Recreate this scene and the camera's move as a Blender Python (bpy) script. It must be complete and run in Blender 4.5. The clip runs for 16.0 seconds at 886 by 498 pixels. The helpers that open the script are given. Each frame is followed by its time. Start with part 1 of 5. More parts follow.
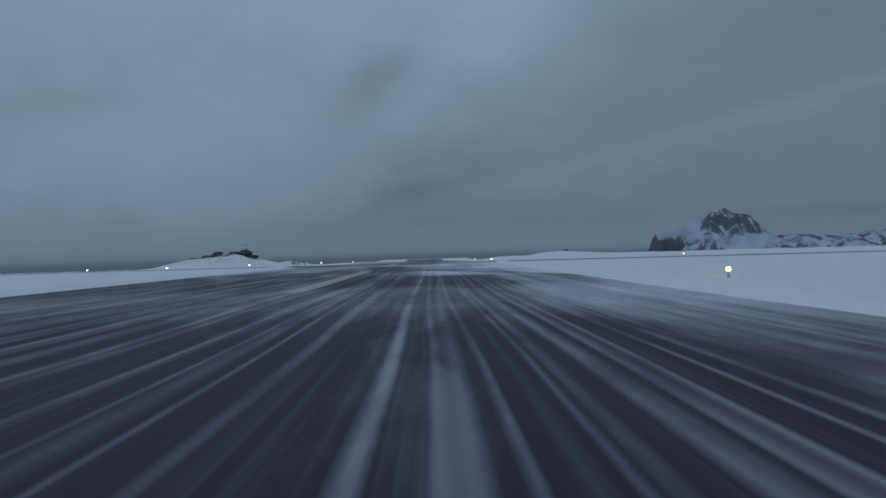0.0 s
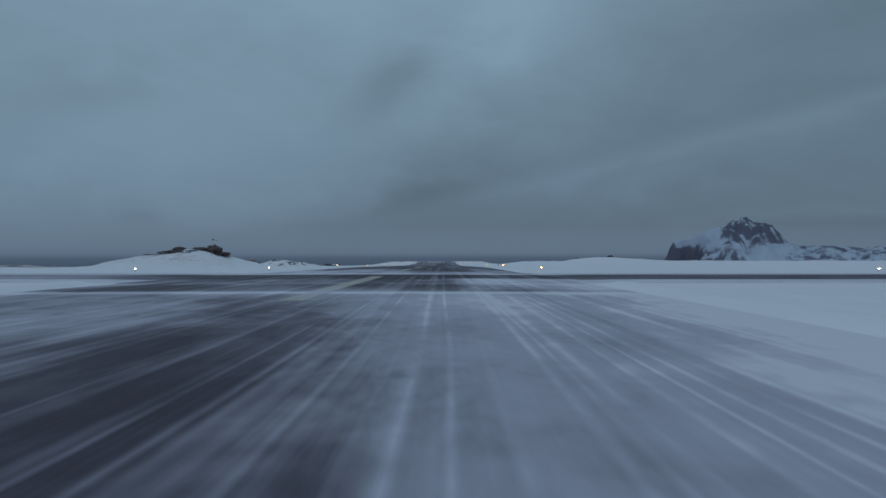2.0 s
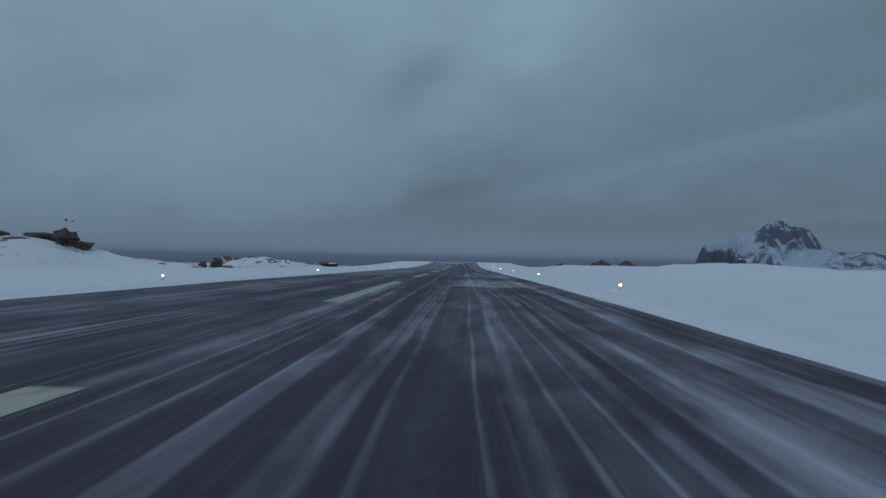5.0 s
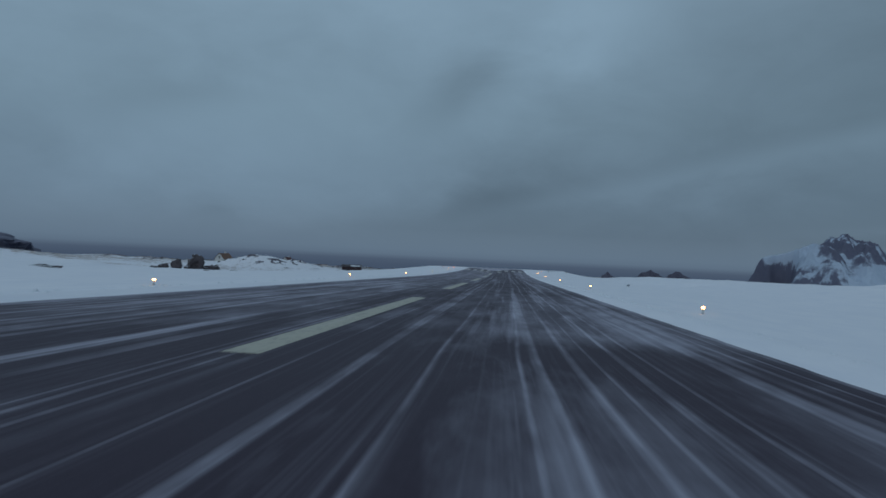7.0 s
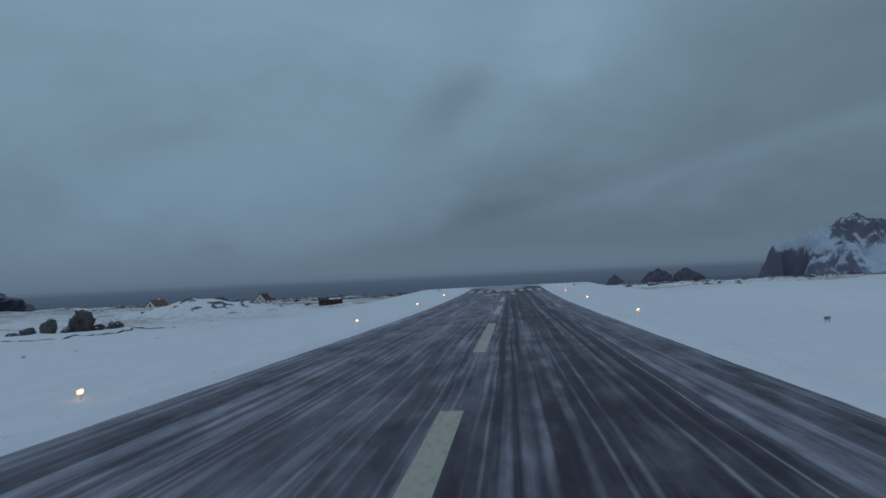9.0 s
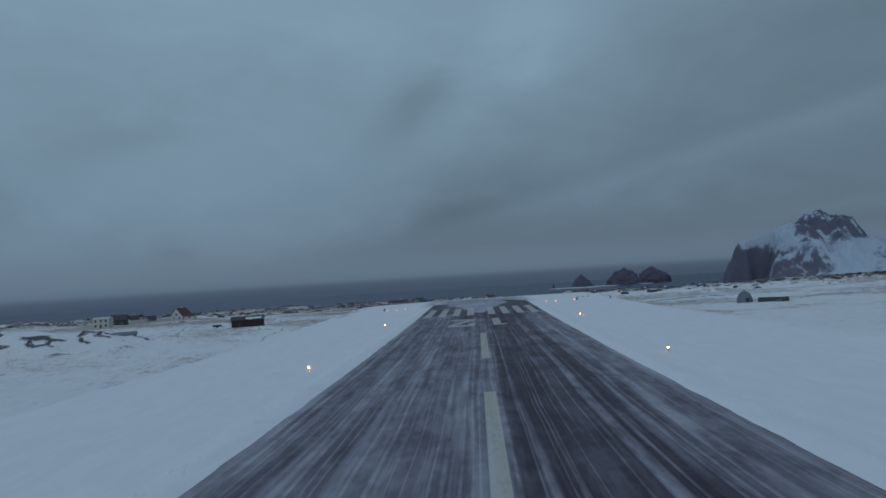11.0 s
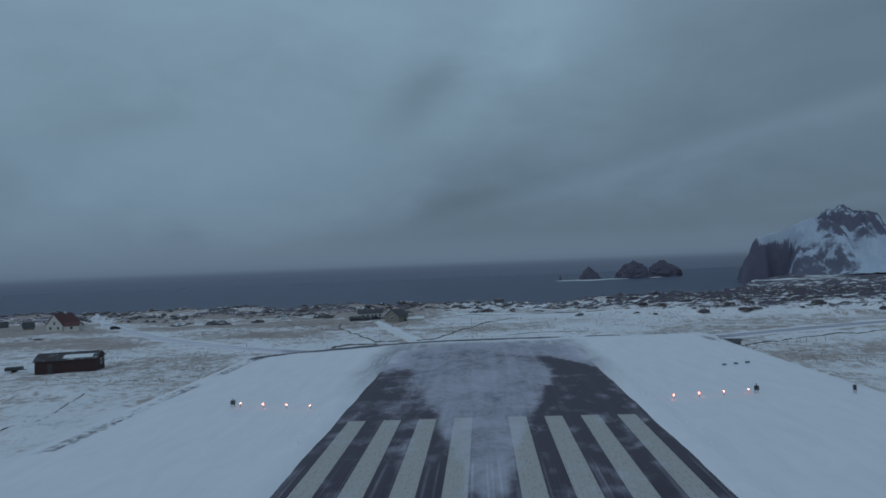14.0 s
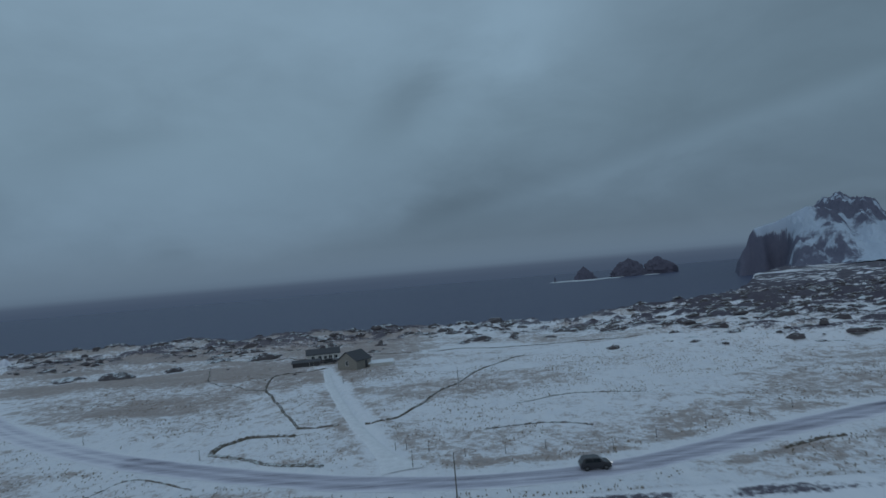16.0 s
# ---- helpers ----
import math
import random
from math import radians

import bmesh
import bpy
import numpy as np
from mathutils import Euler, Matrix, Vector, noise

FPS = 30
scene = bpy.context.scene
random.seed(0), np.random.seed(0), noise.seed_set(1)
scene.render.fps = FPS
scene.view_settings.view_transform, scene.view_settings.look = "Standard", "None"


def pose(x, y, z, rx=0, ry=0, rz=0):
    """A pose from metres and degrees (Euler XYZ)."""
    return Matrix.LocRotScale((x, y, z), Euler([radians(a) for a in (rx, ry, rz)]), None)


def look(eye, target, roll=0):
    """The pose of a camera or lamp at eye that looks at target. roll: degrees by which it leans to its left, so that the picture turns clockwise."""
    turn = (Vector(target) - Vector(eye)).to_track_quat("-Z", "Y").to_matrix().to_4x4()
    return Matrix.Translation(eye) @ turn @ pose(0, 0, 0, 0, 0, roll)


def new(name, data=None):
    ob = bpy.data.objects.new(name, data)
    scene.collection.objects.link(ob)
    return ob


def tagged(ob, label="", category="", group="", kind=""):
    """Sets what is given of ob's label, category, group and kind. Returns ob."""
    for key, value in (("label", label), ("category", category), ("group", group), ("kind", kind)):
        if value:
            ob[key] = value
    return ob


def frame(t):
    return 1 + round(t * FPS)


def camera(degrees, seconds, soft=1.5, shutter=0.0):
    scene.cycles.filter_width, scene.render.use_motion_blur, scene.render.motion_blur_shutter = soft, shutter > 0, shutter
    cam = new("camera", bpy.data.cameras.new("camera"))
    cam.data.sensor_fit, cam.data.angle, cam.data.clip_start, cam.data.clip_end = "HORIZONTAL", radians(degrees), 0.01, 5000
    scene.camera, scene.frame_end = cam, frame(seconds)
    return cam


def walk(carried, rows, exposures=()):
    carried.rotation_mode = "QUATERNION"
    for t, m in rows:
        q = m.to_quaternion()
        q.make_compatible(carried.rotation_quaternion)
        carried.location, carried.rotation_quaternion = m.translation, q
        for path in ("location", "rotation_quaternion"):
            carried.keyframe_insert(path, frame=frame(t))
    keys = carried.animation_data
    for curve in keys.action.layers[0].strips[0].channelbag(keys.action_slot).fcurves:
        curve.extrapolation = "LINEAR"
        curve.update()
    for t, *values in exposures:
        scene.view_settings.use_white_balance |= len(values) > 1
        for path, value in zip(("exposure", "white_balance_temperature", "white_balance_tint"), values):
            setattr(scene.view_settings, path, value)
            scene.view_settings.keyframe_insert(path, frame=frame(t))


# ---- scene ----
SECONDS = 16.0
cam = camera(67.65, SECONDS, soft=1.6, shutter=0.25)
# seconds, x, y, z, yaw, pitch, roll
PATH = [
    (0.0, 5.37, -29.04, 3.92, -1.03, 0.19, 1.51),
    (0.5, 5.75, -16.16, 3.97, -1.39, 0.34, 1.43),
    (1.0, 5.78, -2.88, 3.89, -1.25, 0.22, -0.15),
    (1.5, 5.59, 10.89, 3.78, -0.92, 1.23, 0.01),
    (2.0, 5.22, 25.13, 3.94, 0.05, 0.39, 0.01),
    (2.5, 4.96, 39.79, 3.99, 1.24, 2.29, 2.36),
    (3.0, 4.87, 54.70, 4.14, 1.54, 2.68, 3.43),
    (3.5, 4.74, 69.99, 4.31, 1.57, 0.88, 3.08),
    (4.0, 5.27, 86.49, 4.17, 1.22, 0.52, 1.82),
    (4.5, 5.69, 102.93, 3.92, 1.33, 0.34, 0.36),
    (5.0, 5.99, 119.38, 3.64, 1.81, 0.31, -1.10),
    (5.5, 6.16, 135.88, 3.40, 2.57, 0.36, -2.33),
    (6.0, 6.21, 152.47, 3.21, 3.51, 0.46, -3.14),
    (6.5, 6.12, 169.20, 3.06, 4.55, 0.56, -3.31),
    (7.0, 5.90, 186.12, 2.92, 5.59, 0.63, -2.62),
    (7.5, 4.85, 204.00, 3.08, 6.27, 0.96, -1.44),
    (8.0, 4.24, 222.16, 3.53, 6.80, 0.94, -0.95),
    (8.5, 3.38, 239.96, 3.87, 6.26, 2.09, 0.51),
    (9.0, 2.45, 257.36, 4.31, 5.89, 2.15, 2.69),
    (9.5, 1.66, 276.34, 4.87, 5.68, 1.86, 4.98),
    (10.0, 1.14, 295.35, 5.40, 5.18, 2.18, 3.48),
    (10.5, 0.39, 314.63, 6.04, 4.11, 1.98, 3.12),
    (11.0, -0.45, 334.03, 6.77, 2.89, 2.15, 3.53),
    (11.5, -1.09, 353.43, 7.57, 2.04, 2.31, 4.29),
    (12.0, -1.20, 372.64, 8.43, 2.06, 1.99, 4.73),
    (12.5, -0.68, 391.58, 9.29, 3.16, 0.93, 4.43),
    (13.0, -0.59, 410.46, 10.02, 4.04, 0.94, 4.27),
    (13.5, -0.46, 429.06, 10.62, 4.15, 1.00, 3.67),
    (14.0, -0.26, 447.02, 11.36, 3.28, 1.13, 2.26),
    (14.5, 0.08, 464.52, 12.19, 2.38, 1.20, 2.04),
    (15.0, 0.41, 482.15, 12.92, 2.20, 1.41, 3.06),
    (15.5, 0.74, 499.85, 13.59, 2.37, 1.52, 4.62),
    (16.0, 1.06, 517.57, 14.24, 2.65, 1.61, 4.93),
]
walk(cam, [(t, pose(x, y, z, 90 + pitch, roll, yaw)) for t, x, y, z, yaw, pitch, roll in PATH])

# ---- light ----
scene.view_settings.exposure = -1.0
world = bpy.data.worlds.new("overcast_dusk")
scene.world = world
world.use_nodes = True


def sky_nodes():
    nt = world.node_tree
    nt.nodes.clear()
    N, L = nt.nodes.new, nt.links.new

    def math_node(op, a, b=None, clamp=False):
        n = N("ShaderNodeMath")
        n.operation, n.use_clamp = op, clamp
        for i, v in enumerate((a, b)):
            if v is None:
                continue
            if isinstance(v, (int, float)):
                n.inputs[i].default_value = v
            else:
                L(v, n.inputs[i])
        return n.outputs[0]

    co = N("ShaderNodeTexCoord").outputs["Generated"]
    sep = N("ShaderNodeSeparateXYZ")
    L(co, sep.inputs[0])
    x, y, z = sep.outputs

    def cloud_noise(scale, detail, stretch, turn, distortion):
        mp = N("ShaderNodeMapping")
        mp.inputs["Scale"].default_value = stretch
        mp.inputs["Rotation"].default_value = (0, radians(turn), 0)
        L(co, mp.inputs[0])
        n = N("ShaderNodeTexNoise")
        n.inputs["Scale"].default_value, n.inputs["Detail"].default_value, n.inputs["Roughness"].default_value = scale, detail, 0.55
        n.inputs["Distortion"].default_value = distortion
        L(mp.outputs[0], n.inputs["Vector"])
        return math_node("SUBTRACT", n.outputs[0], 0.5)

    n1 = cloud_noise(2.3, 7.0, (1.9, 1.2, 3.6), -24, 0.5)
    n2 = cloud_noise(0.9, 3.0, (1, 1, 1), 0, 0.0)
    n3 = cloud_noise(7.0, 5.0, (1.0, 1.0, 2.2), -20, 0.3)
    wx = math_node("ADD", x, math_node("MULTIPLY", n1, 0.16))
    wz = math_node("ADD", z, math_node("ADD", math_node("MULTIPLY", n1, 0.10), math_node("MULTIPLY", n3, 0.05)))

    def bell(a, width):
        q = math_node("DIVIDE", a, width)
        return math_node("POWER", 2.718, math_node("MULTIPLY", math_node("MULTIPLY", q, q), -1.0))

    def cloud(cx, cz, length, thick, turn):
        """A soft cloud mass about a point of the sky ahead, its long axis turned from the horizontal."""
        c, s = math.cos(radians(turn)), math.sin(radians(turn))
        dx, dz = math_node("SUBTRACT", wx, cx), math_node("SUBTRACT", wz, cz)
        along = math_node("ADD", math_node("MULTIPLY", dx, c), math_node("MULTIPLY", dz, s))
        across = math_node("SUBTRACT", math_node("MULTIPLY", dz, c), math_node("MULTIPLY", dx, s))
        return math_node("MULTIPLY", bell(along, length), bell(across, thick))

    # the long dark bank that climbs to the north-east, crisp along its foot and frayed above
    lift = math_node("SUBTRACT", math_node("SUBTRACT", math_node("ADD", z, math_node("ADD", math_node("MULTIPLY", n1, 0.045), math_node("MULTIPLY", n3, 0.02))), math_node("MULTIPLY", x, 0.235)), 0.082)
    foot = math_node("ADD", math_node("DIVIDE", lift, 0.040), 0.5, True)
    foot = math_node("MULTIPLY", math_node("MULTIPLY", foot, foot), math_node("SUBTRACT", 3.0, math_node("MULTIPLY", foot, 2.0)))
    depth = math_node("MAXIMUM", math_node("ADD", math_node("MULTIPLY", math_node("ADD", x, 0.1), 0.26), 0.055), 0.05)
    bank = math_node("MULTIPLY", foot, bell(math_node("MAXIMUM", math_node("SUBTRACT", lift, 0.01), 0.0), depth))
    bank = math_node("MULTIPLY", bank, math_node("ADD", math_node("MULTIPLY", x, 5.0), 1.05, True))
    rim = math_node("MULTIPLY", bell(math_node("ADD", lift, 0.016), 0.014), math_node("MULTIPLY", math_node("ADD", x, 0.06), 4.0, True))
    dark = [(cloud(-0.075, 0.250, 0.075, 0.034, 42), 0.20), (cloud(0.03, 0.17, 0.12, 0.05, 28), 0.07), (cloud(-0.47, 0.205, 0.11, 0.026, 17), 0.10),
            (cloud(-0.06, 0.075, 0.13, 0.055, 12), 0.16), (cloud(-0.42, 0.045, 0.03, 0.008, 8), 0.05), (cloud(0.44, 0.30, 0.20, 0.06, 22), 0.06),
            (cloud(-0.62, 0.12, 0.07, 0.05, 30), 0.07), (bank, 0.13), (cloud(0.16, 0.05, 0.36, 0.065, 8), 0.12)]
    light = [(cloud(0.10, 0.34, 0.09, 0.07, 30), 0.16), (cloud(-0.42, 0.125, 0.20, 0.075, 0), 0.13), (cloud(-0.34, 0.36, 0.24, 0.09, 0), 0.08), (cloud(0.52, 0.058, 0.14, 0.010, 4), 0.07),
             (cloud(0.36, 0.11, 0.12, 0.03, 12), 0.02), (rim, 0.035)]
    up = N("ShaderNodeValToRGB")
    up.color_ramp.elements.remove(up.color_ramp.elements[1])
    stops = [(0.0, (0.092, 0.144, 0.244)), (0.484, (0.092, 0.144, 0.244)), (0.494, (0.106, 0.161, 0.262)), (0.4975, (0.138, 0.205, 0.316)), (0.4995, (0.200, 0.297, 0.428)),
             (0.504, (0.226, 0.338, 0.478)), (0.514, (0.243, 0.364, 0.508)), (0.54, (0.274, 0.416, 0.570)), (0.60, (0.330, 0.503, 0.660)), (0.75, (0.396, 0.590, 0.768)), (1.0, (0.52, 0.73, 0.95))]
    for i, (p, c) in enumerate(stops):
        e = up.color_ramp.elements[0] if i == 0 else up.color_ramp.elements.new(p)
        e.position, e.color = p, (*c, 1)
    L(math_node("ADD", math_node("MULTIPLY", z, 0.5), 0.5), up.inputs[0])
    sky = N("ShaderNodeTexSky")
    sky.sky_type, sky.sun_disc = "NISHITA", False
    sky.sun_elevation, sky.sun_rotation = radians(24), radians(200)
    mixn = N("ShaderNodeMix")
    mixn.data_type = "RGBA"
    mixn.inputs[0].default_value = 0.004
    L(up.outputs[0], mixn.inputs[6])
    L(sky.outputs[0], mixn.inputs[7])
    # lighter and darker cloud
    var = math_node("ADD", math_node("MULTIPLY", n1, 0.30), 1.0)
    var = math_node("ADD", var, math_node("MULTIPLY", n3, 0.16))
    var = math_node("MULTIPLY", var, math_node("ADD", math_node("MULTIPLY", n2, 0.25), 1.0))
    var = math_node("MULTIPLY", var, math_node("SUBTRACT", 1.0, math_node("MULTIPLY", math_node("MULTIPLY", x, 1.7, True), 0.25)))
    front = math_node("MULTIPLY", y, 3.0, True)
    for group, sign in ((dark, -1.0), (light, 1.0)):
        for mass, amount in group:
            var = math_node("ADD", var, math_node("MULTIPLY", math_node("MULTIPLY", mass, front), amount * sign))
    # no cloud shapes under the horizon
    above = math_node("MULTIPLY", math_node("ADD", z, 0.0), 25.0, True)
    var = math_node("ADD", math_node("MULTIPLY", math_node("SUBTRACT", var, 1.0), above), 1.0)
    bg = N("ShaderNodeBackground")
    L(mixn.outputs[2], bg.inputs[0])
    L(var, bg.inputs[1])
    out = N("ShaderNodeOutputWorld")
    L(bg.outputs[0], out.inputs[0])


sky_nodes()
sun = new("sun", bpy.data.lights.new("sun", "SUN"))
sun.data.energy, sun.data.angle, sun.data.color = 0.5, radians(40), (0.86, 0.93, 1.0)
sun.matrix_world = look((0, 0, 50), (20, 60, 20))


# ---- materials ----
def graph(name):
    m = bpy.data.materials.new(name)
    m.use_nodes = True
    return m, m.node_tree, m.node_tree.nodes["Principled BSDF"]


def ramp(nt, src, stops):
    r = nt.nodes.new("ShaderNodeValToRGB")
    el = r.color_ramp.elements
    el.remove(el[1])
    for i, (p, c) in enumerate(stops):
        e = el[0] if i == 0 else el.new(p)
        e.position = p
        e.color = (c, c, c, 1) if isinstance(c, (int, float)) else (*c, 1)
    nt.links.new(src, r.inputs[0])
    return r.outputs[0]


def position(nt, scale=(1, 1, 1), rot=0.0, local=False):
    mp = nt.nodes.new("ShaderNodeMapping")
    mp.inputs["Scale"].default_value = scale
    mp.inputs["Rotation"].default_value = (0, 0, rot)
    src = nt.nodes.new("ShaderNodeTexCoord").outputs["Object"] if local else nt.nodes.new("ShaderNodeNewGeometry").outputs["Position"]
    nt.links.new(src, mp.inputs[0])
    return mp.outputs[0]


def noise_tex(nt, vec, scale, detail=4.0, rough=0.55, dist=0.0):
    n = nt.nodes.new("ShaderNodeTexNoise")
    n.inputs["Scale"].default_value, n.inputs["Detail"].default_value = scale, detail
    n.inputs["Roughness"].default_value, n.inputs["Distortion"].default_value = rough, dist
    nt.links.new(vec, n.inputs["Vector"])
    return n.outputs[0]


def mix(nt, fac, a, b):
    m = nt.nodes.new("ShaderNodeMix")
    m.data_type = "RGBA"
    for i, v in ((0, fac), (6, a), (7, b)):
        if isinstance(v, (int, float)):
            m.inputs[i].default_value = v
        elif isinstance(v, tuple):
            m.inputs[i].default_value = (*v, 1)
        else:
            nt.links.new(v, m.inputs[i])
    return m.outputs[2]


def calc(nt, op, a, b=0.0, clamp=False):
    n = nt.nodes.new("ShaderNodeMath")
    n.operation, n.use_clamp = op, clamp
    for i, v in enumerate((a, b)):
        if isinstance(v, (int, float)):
            n.inputs[i].default_value = v
        else:
            nt.links.new(v, n.inputs[i])
    return n.outputs[0]


def bump(nt, bsdf, height, strength, distance):
    b = nt.nodes.new("ShaderNodeBump")
    b.inputs["Strength"].default_value, b.inputs["Distance"].default_value = strength, distance
    nt.links.new(height, b.inputs["Height"])
    nt.links.new(b.outputs[0], bsdf.inputs["Normal"])


def plain(name, colour, rough=0.7, metal=0.0, vary=0.25, scale=3.0):
    """A painted or weathered surface with dirt at two scales."""
    m, nt, bs = graph(name)
    v = position(nt, local=True)
    n1 = noise_tex(nt, v, scale, 5)
    n2 = noise_tex(nt, v, scale * 9, 3)
    f = calc(nt, "ADD", calc(nt, "MULTIPLY", n1, 0.65), calc(nt, "MULTIPLY", n2, 0.35))
    dark = tuple(c * (1 - vary) for c in colour)
    light = tuple(min(1, c * (1 + vary * 0.6)) for c in colour)
    nt.links.new(mix(nt, ramp(nt, f, [(0.3, 0.0), (0.7, 1.0)]), dark, light), bs.inputs["Base Color"])
    bs.inputs["Roughness"].default_value, bs.inputs["Metallic"].default_value = rough, metal
    bump(nt, bs, n2, 0.3, 0.02)
    return m


SNOW = (0.915, 0.905, 0.935)


def snow_material():
    """Fresh strip snow with wind ridges; thin snow over winter grass and lava outside the strip."""
    m, nt, bs = graph("snow_ground")
    grass_at = nt.nodes.new("ShaderNodeAttribute")
    grass_at.attribute_name = "grass"
    rock_at = nt.nodes.new("ShaderNodeAttribute")
    rock_at.attribute_name = "rock"
    pos = position(nt)
    big = noise_tex(nt, pos, 0.035, 5, 0.6)
    mid = noise_tex(nt, pos, 0.22, 6, 0.65, 0.4)
    fine = noise_tex(nt, pos, 1.6, 5, 0.7)
    wind = noise_tex(nt, position(nt, (0.9, 0.22, 1), radians(18)), 0.8, 5, 0.6, 0.6)
    tuft = noise_tex(nt, pos, 3.4, 4, 0.75)
    hummock = noise_tex(nt, position(nt, (1, 0.75, 1), radians(25)), 0.62, 5, 0.65, 0.7)
    # snow cover from patches at four sizes
    patch = calc(nt, "ADD", calc(nt, "ADD", calc(nt, "MULTIPLY", big, 0.14), calc(nt, "MULTIPLY", mid, 0.22)), calc(nt, "ADD", calc(nt, "MULTIPLY", hummock, 0.36), calc(nt, "MULTIPLY", fine, 0.26)))
    patch = calc(nt, "ADD", patch, calc(nt, "MULTIPLY", tuft, 0.14))
    patch = calc(nt, "ADD", patch, calc(nt, "MULTIPLY", calc(nt, "SUBTRACT", grass_at.outputs["Fac"], 0.5), 0.34))
    patch = calc(nt, "ADD", calc(nt, "MULTIPLY", calc(nt, "SUBTRACT", patch, 0.570), 3.1), 0.5)
    on = calc(nt, "MULTIPLY", grass_at.outputs["Fac"], 5.0, True)
    bare = calc(nt, "MULTIPLY", ramp(nt, patch, [(0.36, 0.0), (0.48, 0.34), (0.60, 0.85), (0.8, 1.0)]), on)
    speck = calc(nt, "ADD", calc(nt, "MULTIPLY", noise_tex(nt, pos, 0.9, 6, 0.75, 0.5), 0.7), calc(nt, "MULTIPLY", mid, 0.3))
    speck = calc(nt, "MULTIPLY", ramp(nt, speck, [(0.56, 0.0), (0.63, 0.7), (0.7, 1.0)]), calc(nt, "MULTIPLY", on, 0.5))
    straw = mix(nt, ramp(nt, fine, [(0.35, 0.0), (0.62, 1.0)]), (0.17, 0.112, 0.092), (0.38, 0.268, 0.210))
    # hollows between wind ridges get a darker, bluer snow colour as painted shade
    snow = mix(nt, ramp(nt, wind, [(0.3, 0.0), (0.75, 1.0)]), (0.83, 0.835, 0.89), SNOW)
    col = mix(nt, calc(nt, "MULTIPLY", bare, 0.80), snow, straw)
    col = mix(nt, speck, col, mix(nt, fine, (0.10, 0.08, 0.07), (0.20, 0.16, 0.13)))
    rk = calc(nt, "ADD", rock_at.outputs["Fac"], calc(nt, "MULTIPLY", calc(nt, "SUBTRACT", fine, 0.5), 0.9))
    rk = ramp(nt, rk, [(0.52, 0.0), (0.66, 1.0)])
    col = mix(nt, rk, col, mix(nt, fine, (0.050, 0.042, 0.062), (0.140, 0.115, 0.146)))
    swept_at = nt.nodes.new("ShaderNodeAttribute")
    swept_at.attribute_name = "swept"
    broom = noise_tex(nt, position(nt, (1.0, 0.16, 1), radians(-12)), 0.9, 5, 0.62, 0.4)
    sw = calc(nt, "MULTIPLY", swept_at.outputs["Fac"], ramp(nt, broom, [(0.3, 1.0), (0.7, 0.35)]))
    col = mix(nt, sw, col, (0.15, 0.14, 0.19))
    nt.links.new(col, bs.inputs["Base Color"])
    bs.inputs["Roughness"].default_value = 0.75
    h = calc(nt, "ADD", calc(nt, "MULTIPLY", wind, 0.6), calc(nt, "MULTIPLY", calc(nt, "MULTIPLY", calc(nt, "ADD", fine, calc(nt, "MULTIPLY", hummock, 2.0)), on), 2.0))
    bump(nt, bs, h, 0.45, 0.30)
    return m


